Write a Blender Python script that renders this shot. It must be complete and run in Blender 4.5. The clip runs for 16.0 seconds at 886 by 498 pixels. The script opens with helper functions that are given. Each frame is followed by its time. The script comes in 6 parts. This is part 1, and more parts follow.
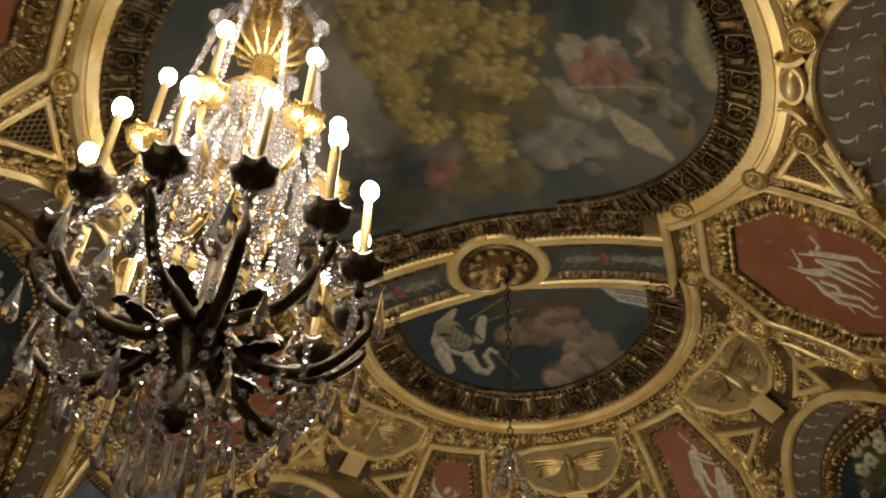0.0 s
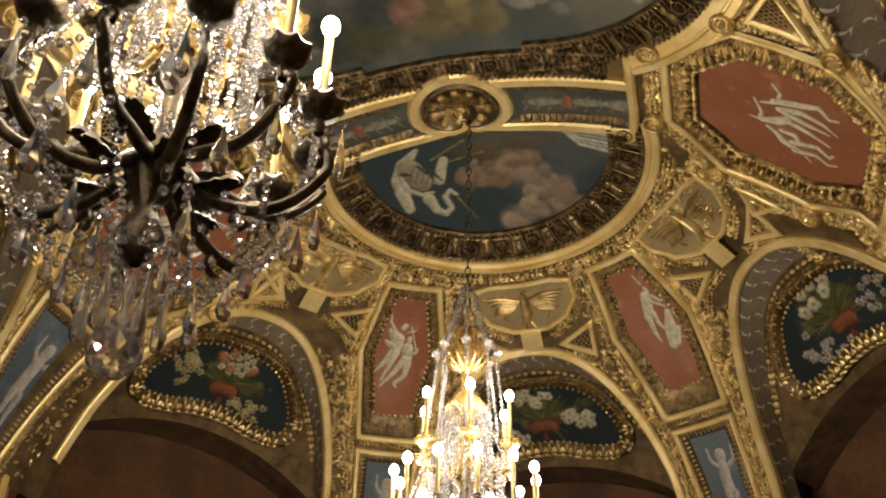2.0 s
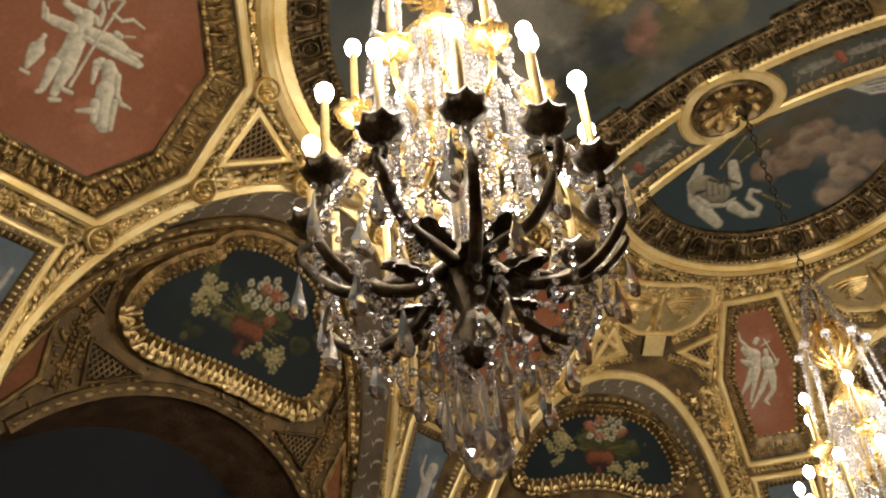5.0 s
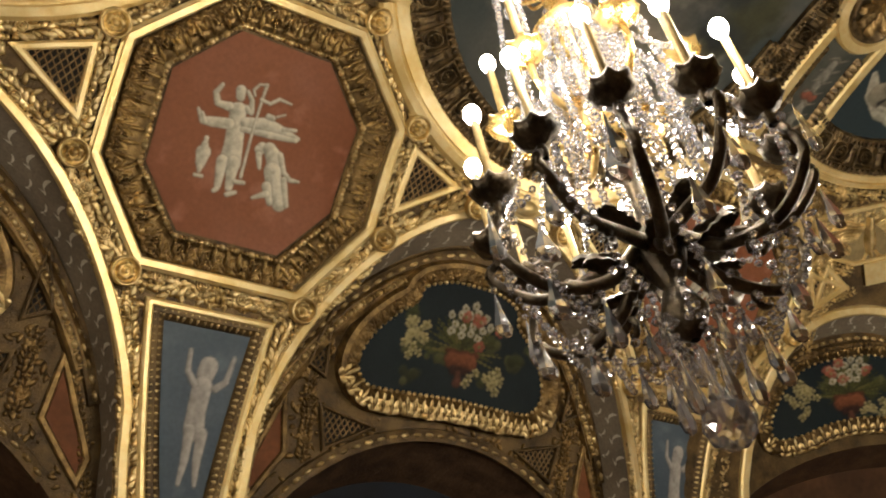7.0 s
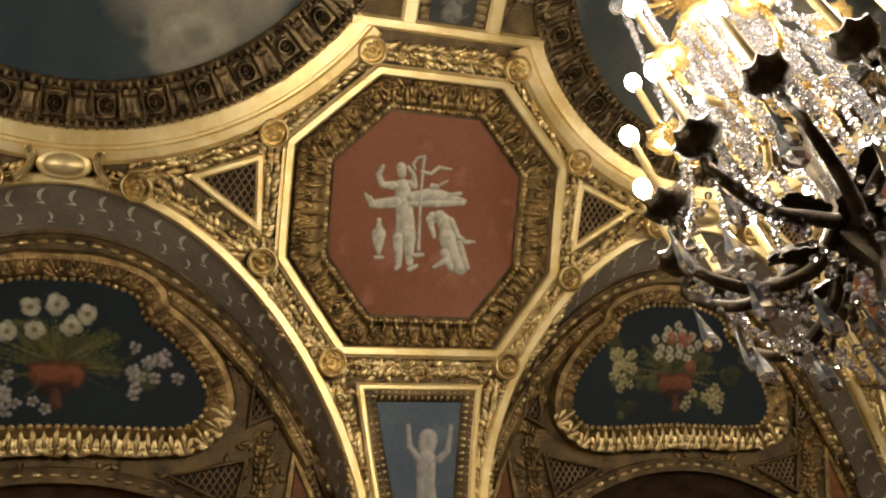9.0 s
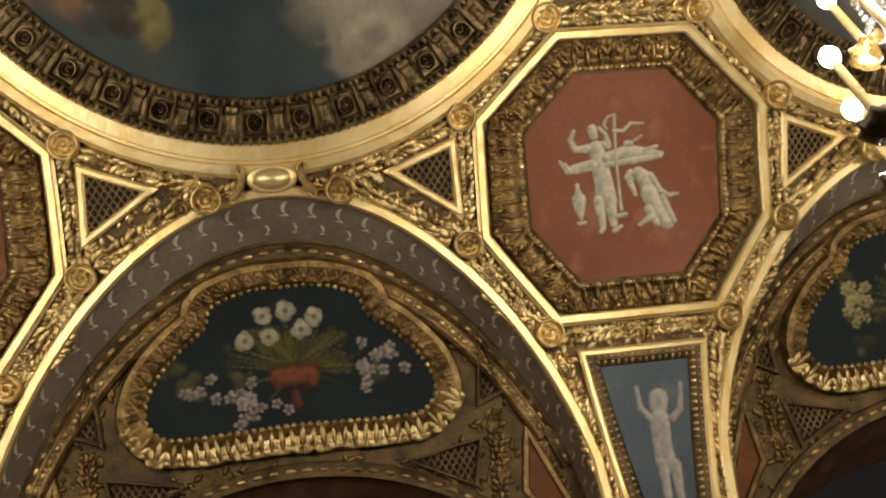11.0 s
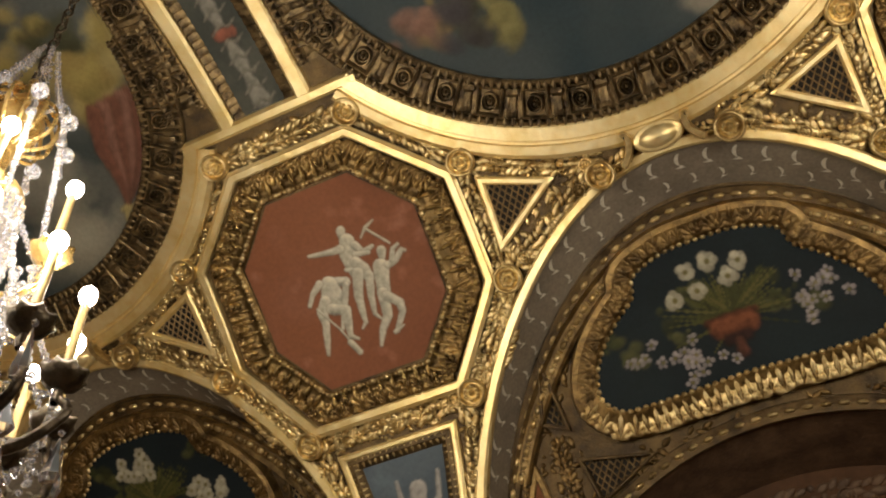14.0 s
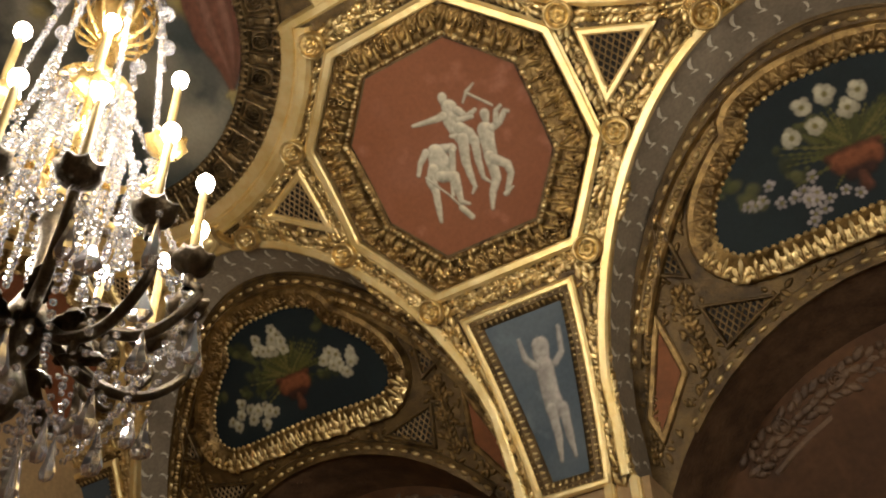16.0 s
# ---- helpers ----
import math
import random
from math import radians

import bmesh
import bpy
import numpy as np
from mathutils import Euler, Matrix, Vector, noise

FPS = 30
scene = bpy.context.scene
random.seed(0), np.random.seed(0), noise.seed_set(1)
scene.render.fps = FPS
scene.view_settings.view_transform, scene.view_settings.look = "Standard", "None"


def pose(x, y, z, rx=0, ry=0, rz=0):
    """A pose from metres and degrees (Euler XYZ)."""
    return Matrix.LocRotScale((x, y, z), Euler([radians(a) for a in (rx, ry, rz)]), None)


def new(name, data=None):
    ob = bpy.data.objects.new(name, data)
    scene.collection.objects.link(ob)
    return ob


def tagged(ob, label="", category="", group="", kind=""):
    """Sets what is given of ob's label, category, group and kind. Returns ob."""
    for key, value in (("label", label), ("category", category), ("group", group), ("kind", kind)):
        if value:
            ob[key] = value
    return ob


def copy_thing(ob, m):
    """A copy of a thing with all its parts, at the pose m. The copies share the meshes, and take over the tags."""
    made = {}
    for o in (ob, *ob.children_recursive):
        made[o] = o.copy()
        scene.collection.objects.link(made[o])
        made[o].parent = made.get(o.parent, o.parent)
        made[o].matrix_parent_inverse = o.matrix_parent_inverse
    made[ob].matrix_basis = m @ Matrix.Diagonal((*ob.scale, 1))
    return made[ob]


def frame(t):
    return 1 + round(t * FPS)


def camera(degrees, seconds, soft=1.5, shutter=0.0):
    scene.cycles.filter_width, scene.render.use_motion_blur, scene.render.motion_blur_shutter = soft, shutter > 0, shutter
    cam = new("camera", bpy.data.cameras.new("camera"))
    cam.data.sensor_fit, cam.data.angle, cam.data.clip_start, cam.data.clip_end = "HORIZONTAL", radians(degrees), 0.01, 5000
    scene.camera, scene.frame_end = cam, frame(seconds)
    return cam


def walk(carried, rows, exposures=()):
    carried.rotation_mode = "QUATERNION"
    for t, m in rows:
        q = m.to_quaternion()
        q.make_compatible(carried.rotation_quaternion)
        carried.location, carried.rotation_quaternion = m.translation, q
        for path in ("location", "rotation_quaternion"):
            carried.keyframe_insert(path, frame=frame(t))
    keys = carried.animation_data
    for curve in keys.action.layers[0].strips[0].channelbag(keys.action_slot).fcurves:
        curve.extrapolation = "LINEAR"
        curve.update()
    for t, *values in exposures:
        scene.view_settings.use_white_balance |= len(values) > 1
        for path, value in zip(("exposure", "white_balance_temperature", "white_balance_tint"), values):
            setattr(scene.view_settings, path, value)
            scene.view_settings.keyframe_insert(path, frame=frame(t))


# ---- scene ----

# the camera: a hand-held turn on the spot
ROWS = [
    (0.0, pose(0.0, 0.0, 1.6, 132.408, -1.736, 106.197)),
    (0.5, pose(0.0, 0.0, 1.6, 129.610, -1.994, 104.969)),
    (1.0, pose(0.0, 0.0, 1.6, 126.410, -1.863, 104.227)),
    (1.5, pose(0.0, 0.0, 1.6, 124.470, -1.866, 103.592)),
    (2.0, pose(0.0, 0.0, 1.6, 123.335, -1.288, 103.688)),
    (2.5, pose(0.0, 0.0, 1.6, 123.105, 0.027, 105.885)),
    (3.0, pose(0.0, 0.0, 1.6, 123.713, 1.168, 109.968)),
    (3.5, pose(0.0, 0.0, 1.6, 124.997, 2.497, 116.591)),
    (4.0, pose(0.0, 0.0, 1.6, 126.444, 3.679, 121.912)),
    (4.5, pose(0.0, 0.0, 1.6, 127.432, 4.151, 125.346)),
    (5.0, pose(0.0, 0.0, 1.6, 127.412, 4.746, 129.670)),
    (5.2, pose(0.0, 0.0, 1.6, 127.318, 4.993, 131.990)),
    (7.3, pose(0.0, 0.0, 1.6, 130.880, 10.376, 149.774)),
    (7.5, pose(0.0, 0.0, 1.6, 131.292, 10.650, 151.129)),
    (8.0, pose(0.0, 0.0, 1.6, 131.881, 12.183, 153.368)),
    (8.5, pose(0.0, 0.0, 1.6, 134.299, 12.201, 158.095)),
    (9.0, pose(0.0, 0.0, 1.6, 136.095, 12.054, 164.165)),
    (9.2, pose(0.0, 0.0, 1.6, 136.490, 12.236, 166.905)),
    (11.3, pose(0.0, 0.0, 1.6, 136.774, 8.603, -178.687)),
    (11.5, pose(0.0, 0.0, 1.6, 136.213, 8.300, -176.266)),
    (12.0, pose(0.0, 0.0, 1.6, 136.125, 6.974, -172.483)),
    (12.5, pose(0.0, 0.0, 1.6, 136.271, 6.727, -169.701)),
    (13.0, pose(0.0, 0.0, 1.6, 137.085, 6.039, -162.550)),
    (13.5, pose(0.0, 0.0, 1.6, 138.391, 4.443, -157.575)),
    (14.0, pose(0.0, 0.0, 1.6, 137.725, 2.293, -154.693)),
    (14.5, pose(0.0, 0.0, 1.6, 136.534, 1.404, -153.383)),
    (15.0, pose(0.0, 0.0, 1.6, 134.194, 1.049, -152.637)),
    (15.5, pose(0.0, 0.0, 1.6, 131.518, 1.077, -151.000)),
    (16.0, pose(0.0, 0.0, 1.6, 130.095, 1.398, -146.901)),
]
cam = camera(47.92, 16.0, soft=2.0)
walk(cam, ROWS, exposures=[(0.0, -0.55, 6900, 10), (0.5, -0.35, 6900, 10), (1.0, -0.05, 6900, 10), (2.5, 0.1, 6900, 10), (5.0, 0.1, 6650, 10), (9.0, -0.1, 6500, 10), (12.5, 0.2, 6500, 10), (14.5, 0.15, 6500, 10), (16.0, 0.33, 6500, 10)])

# ---- light ----
world = bpy.data.worlds.new("night")
scene.world = world
world.use_nodes = True
world.node_tree.nodes["Background"].inputs[0].default_value = (0.02, 0.025, 0.04, 1)
world.node_tree.nodes["Background"].inputs[1].default_value = 0.3

CHANDELIERS = [(-1.407, -0.970), (-4.22, -0.96), (1.62, -0.95)]
LAMP_WATTS = 10.0
LAMP_COLOUR = (1.0, 0.89, 0.73)

# the lit bulbs: three rings of candle bulbs on each chandelier
for cx, cy in CHANDELIERS:
    for r, z, count in ((0.34, 3.22, 5), (0.24, 3.57, 3)):
        for k in range(count):
            a = 2 * math.pi * (k + 0.3) / count
            lamp = bpy.data.lights.new("candle_light", "POINT")
            lamp.energy, lamp.color, lamp.shadow_soft_size = LAMP_WATTS, LAMP_COLOUR, 0.03
            new("candle_light", lamp).location = (cx + r * math.cos(a), cy + r * math.sin(a), z)

# ---- the plan: a barrel vault over three bays, with a half-domed apse ----
Y0, ZC, RV = -1.005, 2.704, 2.70       # axis of the vault, its centre and radius
PIERS = [-4.19, -1.39, 1.61, 4.42]     # where the bands and octagons stand
XAPSE = -4.19
S_SPRING = 3.328                       # along the vault's section, from its crown
ARCH_Z = 3.60


def vault(side):
    """Maps (x, s, n) to the barrel: s along the section from the crown, n inwards."""
    def put(x, s, n=0.0):
        th, r = s / RV, RV - n
        if x >= XAPSE:
            return Vector((x, Y0 - side * r * math.sin(th), ZC + r * math.cos(th)))
        az = (XAPSE - x) / (RV * max(math.sin(abs(th)), 0.05))      # round the corner into the half dome
        return Vector((XAPSE - r * abs(math.sin(th)) * math.sin(az), Y0 - side * r * math.sin(th) * math.cos(az), ZC + r * math.cos(th)))
    return put


def dome(azimuth):
    """Maps (a, s, n) to the apse's half dome, round one azimuth in degrees."""
    def put(a, s, n=0.0):
        th, r = s / RV, RV - n
        az = radians(azimuth) + a / (RV * max(math.sin(th), 0.05))
        return Vector((XAPSE - r * math.sin(th) * math.cos(az), Y0 - r * math.sin(th) * math.sin(az), ZC + r * math.cos(th)))
    return put


# ---- materials ----
def rich(name, c1, c2, scale=6.0, rough=0.5, metal=0.0, bump=0.2, grain=60.0, c3=None, rough_var=0.15, per_piece=0.0, per_island=0.0):
    """A surface with two colours mixed by large stains, a fine grain and a fine relief, at real-world size."""
    m = bpy.data.materials.new(name)
    m.use_nodes = True
    nt = m.node_tree
    node, link = nt.nodes.new, nt.links.new
    b = nt.nodes["Principled BSDF"]
    at = node("ShaderNodeNewGeometry").outputs["Position"]
    big = node("ShaderNodeTexNoise")
    big.inputs["Scale"].default_value, big.inputs["Detail"].default_value, big.inputs["Roughness"].default_value = scale, 6, 0.6
    link(at, big.inputs["Vector"])
    ramp = node("ShaderNodeValToRGB")
    ramp.color_ramp.elements[0].position, ramp.color_ramp.elements[1].position = 0.36, 0.64
    ramp.color_ramp.elements[0].color, ramp.color_ramp.elements[1].color = (*c1, 1), (*c2, 1)
    if c3:
        ramp.color_ramp.elements.new(0.5).color = (*c3, 1)
    link(big.outputs[0], ramp.inputs[0])
    fine = node("ShaderNodeTexNoise")
    fine.inputs["Scale"].default_value, fine.inputs["Detail"].default_value = grain, 4
    link(at, fine.inputs["Vector"])
    mix = node("ShaderNodeMix")
    mix.data_type, mix.blend_type = "RGBA", "OVERLAY"
    mix.inputs[0].default_value = 0.35
    link(ramp.outputs[0], mix.inputs[6])
    link(fine.outputs[0], mix.inputs[7])
    colour = mix.outputs[2]
    if per_piece:
        info, hsv, mr = node("ShaderNodeObjectInfo"), node("ShaderNodeHueSaturation"), node("ShaderNodeMapRange")
        mr.inputs[3].default_value, mr.inputs[4].default_value = 1 - per_piece, 1 + per_piece
        link(info.outputs["Random"], mr.inputs[0])
        link(mr.outputs[0], hsv.inputs["Value"])
        link(colour, hsv.inputs["Color"])
        colour = hsv.outputs[0]
    if per_island:
        isle, hsv, mr = node("ShaderNodeNewGeometry"), node("ShaderNodeHueSaturation"), node("ShaderNodeMapRange")
        mr.inputs[3].default_value, mr.inputs[4].default_value = 1 - per_island, 1 + per_island * .6
        link(isle.outputs["Random Per Island"], mr.inputs[0])
        link(mr.outputs[0], hsv.inputs["Value"])
        link(colour, hsv.inputs["Color"])
        colour = hsv.outputs[0]
    link(colour, b.inputs["Base Color"])
    mr = node("ShaderNodeMapRange")
    mr.inputs[3].default_value, mr.inputs[4].default_value = max(0.05, rough - rough_var), min(1, rough + rough_var)
    link(big.outputs[0], mr.inputs[0])
    link(mr.outputs[0], b.inputs["Roughness"])
    b.inputs["Metallic"].default_value = metal
    b.inputs["Specular IOR Level"].default_value = 0.5 if metal else 0.22
    bm = node("ShaderNodeBump")
    bm.inputs["Strength"].default_value, bm.inputs["Distance"].default_value = bump, 0.01
    link(fine.outputs[0], bm.inputs["Height"])
    link(bm.outputs[0], b.inputs["Normal"])
    return m


def glow(name, colour, strength):
    m = bpy.data.materials.new(name)
    m.use_nodes = True
    b = m.node_tree.nodes["Principled BSDF"]
    b.inputs["Emission Color"].default_value, b.inputs["Emission Strength"].default_value = (*colour, 1), strength
    return m


def glass(name, tint, rough=0.03):
    m = bpy.data.materials.new(name)
    m.use_nodes = True
    b = m.node_tree.nodes["Principled BSDF"]
    b.inputs["Base Color"].default_value = (*tint, 1)
    b.inputs["Roughness"].default_value = rough
    b.inputs["Transmission Weight"].default_value = 0.9
    b.inputs["IOR"].default_value = 1.55
    return m


GOLD = rich("gilding", (0.80, 0.60, 0.24), (0.95, 0.78, 0.42), 5, 0.38, 0.65, 0.28, 28)
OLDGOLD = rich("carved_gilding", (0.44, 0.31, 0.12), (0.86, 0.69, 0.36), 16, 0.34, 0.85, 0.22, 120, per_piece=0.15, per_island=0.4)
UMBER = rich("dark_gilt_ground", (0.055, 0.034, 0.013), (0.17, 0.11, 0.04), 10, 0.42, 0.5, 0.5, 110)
BRONZE = rich("patinated_coffer", (0.045, 0.030, 0.015), (0.29, 0.205, 0.095), 18, 0.36, 0.7, 0.35, 120, per_piece=0.25)
# dark gilding; on the lunettes it puts their shade into the colour
DARKGILT = rich("dark_and_shaded_gilding", (0.10, 0.062, 0.022), (0.34, 0.225, 0.085), 16, 0.36, 0.75, 0.35, 120, per_piece=0.2)
LEAFGILT = rich("leaf_moulding_gilding", (0.16, 0.10, 0.032), (0.50, 0.35, 0.135), 16, 0.30, 0.85, 0.35, 120, per_piece=0.25)
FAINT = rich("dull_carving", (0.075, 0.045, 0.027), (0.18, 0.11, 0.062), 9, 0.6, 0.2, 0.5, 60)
SOFFIT = rich("taupe_paint", (0.19, 0.158, 0.118), (0.28, 0.235, 0.175), 4, 0.62, 0.0, 0.15, 70)
CHALK = rich("pale_scroll_paint", (0.62, 0.58, 0.47), (0.75, 0.70, 0.58), 20, 0.6, 0.0, 0.1, 80)
SAND = rich("olive_ground", (0.22, 0.165, 0.075), (0.33, 0.25, 0.115), 6, 0.5, 0.2, 0.15, 50)
RUST = rich("russet_ground", (0.16, 0.058, 0.02), (0.24, 0.09, 0.035), 6, 0.6, 0.0, 0.15, 40)
BLACK = rich("painted_grille_shade", (0.012, 0.010, 0.008), (0.03, 0.024, 0.018), 8, 0.8, 0.0, 0.1, 40)
MESHGOLD = rich("grille_wire", (0.42, 0.30, 0.15), (0.64, 0.48, 0.26), 12, 0.42, 0.6, 0.1, 60)
TIMBER = rich("russet_niche_paint", (0.065, 0.030, 0.013), (0.12, 0.058, 0.026), 2.5, 0.7, 0.0, 0.2, 30)
PLASTER = rich("ochre_wall_paint", (0.30, 0.20, 0.10), (0.40, 0.28, 0.15), 3, 0.6, 0.0, 0.15, 40)
PARQUET = rich("oak_parquet", (0.16, 0.09, 0.04), (0.26, 0.15, 0.07), 5, 0.35, 0.0, 0.15, 40)
PANE = rich("night_glazing", (0.004, 0.006, 0.011), (0.008, 0.012, 0.020), 2, 0.6, 0.0, 0.02, 10)
IRON = rich("dark_bronze", (0.040, 0.031, 0.021), (0.125, 0.096, 0.060), 20, 0.36, 0.7, 0.25, 120)
BRASS = rich("chandelier_brass", (0.62, 0.40, 0.12), (0.80, 0.58, 0.24), 18, 0.28, 0.85, 0.2, 120)
IVORY = rich("candle_sleeve", (0.34, 0.24, 0.09), (0.46, 0.34, 0.15), 12, 0.5, 0.0, 0.05, 60)
CRYSTAL = glass("cut_crystal", (0.93, 0.94, 1.0))
BULB = glow("lit_bulb", (1.0, 0.90, 0.76), 70.0)


# ---- mesh helpers ----
def part(name, bm, mat, parent=None, label=""):
    me = bpy.data.meshes.new(name)
    bm.normal_update()
    bm.to_mesh(me)
    bm.free()
    ob = new(name, me)
    for one in mat if isinstance(mat, (list, tuple)) else [mat]:
        me.materials.append(one)
    if parent:
        hang(ob, parent)
    if label:
        ob["label"] = label
    return ob


def hang(ob, parent):
    """Makes ob a part of parent and leaves it where it is."""
    ob.parent = parent
    if parent.parent is None:
        ob.matrix_parent_inverse = Matrix.Translation(-parent.location)


def grid(bm, rows, smooth=True):
    """Faces between rows of points."""
    vs = [[bm.verts.new(p) for p in row] for row in rows]
    for a, b in zip(vs, vs[1:]):
        for i in range(len(a) - 1):
            try:
                bm.faces.new((a[i], a[i + 1], b[i + 1], b[i])).smooth = smooth
            except ValueError:
                pass
    return vs


def polygon_sheet(bm, put, pts, n, smooth=True, steps=6):
    """A filled outline (star-shaped about its middle) lying on the vault."""
    cx, cs = sum(p[0] for p in pts) / len(pts), sum(p[1] for p in pts) / len(pts)
    rows = [[put(cx + (x - cx) * k / steps, cs + (s - cs) * k / steps, n) for x, s in list(pts) + [pts[0]]] for k in range(steps + 1)]
    grid(bm, rows, smooth)
    bmesh.ops.remove_doubles(bm, verts=bm.verts, dist=1e-5)


def thing(name, label, category, group="", kind="", at=None):
    ob = new(name)
    if at is not None:
        ob.location = at
    return tagged(ob, label, category, group, kind)


BAYS = [(a + b) / 2 for a, b in zip(PIERS, PIERS[1:])]
HALF = [min(1.24, (b - a) / 2 - 0.26) for a, b in zip(PIERS, PIERS[1:])]


# ---- laying ornament on the vault ----
def shifted(put, by):
    """The same surface, moved outwards level: the face of a lunette behind its arch."""
    def moved(x, s, n=0.0):
        p = put(x, s, n)
        q = put(x, s, 0.0)
        away = Vector((0, q.y - Y0, 0)) if q.x >= XAPSE else Vector((q.x - XAPSE, q.y - Y0, 0))
        return p + away.normalized() * by
    return moved


def moved_to(put, x0, s0=0.0, mirror=1):
    return lambda x, s, n=0.0: put(x0 + mirror * x, s0 + s, n)


def drawn_in(put, x0, by, squeeze):
    """The surface with everything round x0 moved along by and squeezed, down to the pier's neck."""
    def moved(x, s, n=0.0):
        k = max(0.0, min(1.0, (2.62 - s) / .35))
        return put(x0 + (x - x0) * (1 + (squeeze - 1) * k) + by * k, s, n)
    return moved


def raised(put, by):
    """The same surface, lifted into the room."""
    return lambda x, s, n=0.0: put(x, s, n + by)


def basis(put, x, s, n=0.0, turn=0.0, size=1.0):
    """A pose on the surface: local x along the vault, y down its section, z into the room."""
    p = put(x, s, n)
    es = (put(x, s + 0.01, n) - put(x, s - 0.01, n)).normalized()
    ex = (put(x + 0.01, s, n) - put(x - 0.01, s, n)).normalized()
    up = ex.cross(es)
    if up.dot(put(x, s, n + 0.02) - p) < 0:
        up = -up
    up.normalize()
    xa = es.cross(up)
    flip = 1 if xa.dot(ex) > 0 else -1
    m = Matrix((xa, es, up)).transposed().to_4x4()
    m.translation = p
    return m @ Matrix.Rotation(turn * flip, 4, "Z") @ Matrix.Scale(size, 4)


def fine(path, step=0.05, closed=False):
    """The path with points at least every step."""
    out = []
    ends = list(zip(path, path[1:])) + ([(path[-1], path[0])] if closed else [])
    for (ax, ay), (bx, by) in ends:
        k = max(1, math.ceil(math.hypot(bx - ax, by - ay) / step))
        out += [(ax + (bx - ax) * i / k, ay + (by - ay) * i / k) for i in range(k)]
    if not closed:
        out.append(tuple(path[-1]))
    return out


def lefts(path, closed=False):
    """The mitred left-hand normal at each point."""
    out, n = [], len(path)
    for i in range(n):
        a = path[i - 1] if i or closed else path[i]
        c = path[(i + 1) % n] if i < n - 1 or closed else path[i]
        b = path[i]
        d1, d2 = Vector((b[0] - a[0], b[1] - a[1])), Vector((c[0] - b[0], c[1] - b[1]))
        d1 = d1.normalized() if d1.length > 1e-9 else d2.normalized()
        d2 = d2.normalized() if d2.length > 1e-9 else d1
        m = (d1 + d2).normalized()
        k = 1 / max(0.5, m.dot(d1))
        out.append((-m.y * k, m.x * k))
    return out


def sweep(bm, put, path, profile, closed=False, step=0.05):
    """A moulding of (offset to the left, height) along a path on the surface."""
    path = fine(path, step, closed)
    nor = lefts(path, closed)
    rows = [[put(x + nx * o, s + ny * o, h) for o, h in profile] for (x, s), (nx, ny) in zip(path, nor)]
    if closed:
        rows.append(rows[0])
    vs = grid(bm, rows)
    for a, b in zip(vs, vs[1:]):                        # crisp arrises along the run
        for k in range(1, len(profile) - 1):
            e = bm.edges.get((a[k], b[k]))
            if e:
                e.smooth = False
    return vs


def fillet(width, height, lift=0.0):
    w, b = width / 2, min(width, height) * 0.3
    return [(-w, lift - 0.02), (-w, lift + height - b), (-w + b, lift + height), (w - b, lift + height), (w, lift + height - b), (w, lift - 0.02)]


def along(path, step, closed=False, start=0.5):
    """Points at even steps: (x, s, direction)."""
    ends = list(zip(path, path[1:])) + ([(path[-1], path[0])] if closed else [])
    total = sum(math.hypot(b[0] - a[0], b[1] - a[1]) for a, b in ends)
    count = max(1, round(total / step))
    gap, out, want, done = total / count, [], 0.0, 0.0
    want = gap * start
    for a, b in ends:
        d = math.hypot(b[0] - a[0], b[1] - a[1])
        while want <= done + d + 1e-9 and len(out) < count and d > 0:
            k = (want - done) / d
            out.append((a[0] + (b[0] - a[0]) * k, a[1] + (b[1] - a[1]) * k, math.atan2(b[1] - a[1], b[0] - a[0])))
            want += gap
        done += d
    return out


def add(bm, verts, faces, m, smooth=True):
    vs = [bm.verts.new(m @ Vector(v)) for v in verts]
    for f in faces:
        bm.faces.new([vs[i] for i in f]).smooth = smooth


def leaf_shape():
    """A small plump leaf, a unit long, tip at +y, with a shallow midrib."""
    rim = [(0, -.5), (.24, -.25), (.31, .08), (.19, .36), (0, .56), (-.19, .36), (-.31, .08), (-.24, -.25)]
    v = [(x, y, 0) for x, y in rim] + [(x * .80, y * .82, .17) for x, y in rim] + [(x * .42, y * .5, .25) for x, y in rim] + [(0, .02, .19)]
    f = [(8 * q + k, 8 * q + (k + 1) % 8, 8 * q + 8 + (k + 1) % 8, 8 * q + 8 + k) for q in range(2) for k in range(8)]
    return v, f + [(16 + k, 16 + (k + 1) % 8, 24) for k in range(8)]


def berry_shape():
    v = [(.5 * math.cos(a), .5 * math.sin(a), 0) for a in [k * math.pi / 3 for k in range(6)]]
    v += [(.36 * math.cos(a), .36 * math.sin(a), .32) for a in [k * math.pi / 3 for k in range(6)]] + [(0, 0, .46)]
    return v, [(k, (k + 1) % 6, 6 + (k + 1) % 6, 6 + k) for k in range(6)] + [(6 + k, 6 + (k + 1) % 6, 12) for k in range(6)]


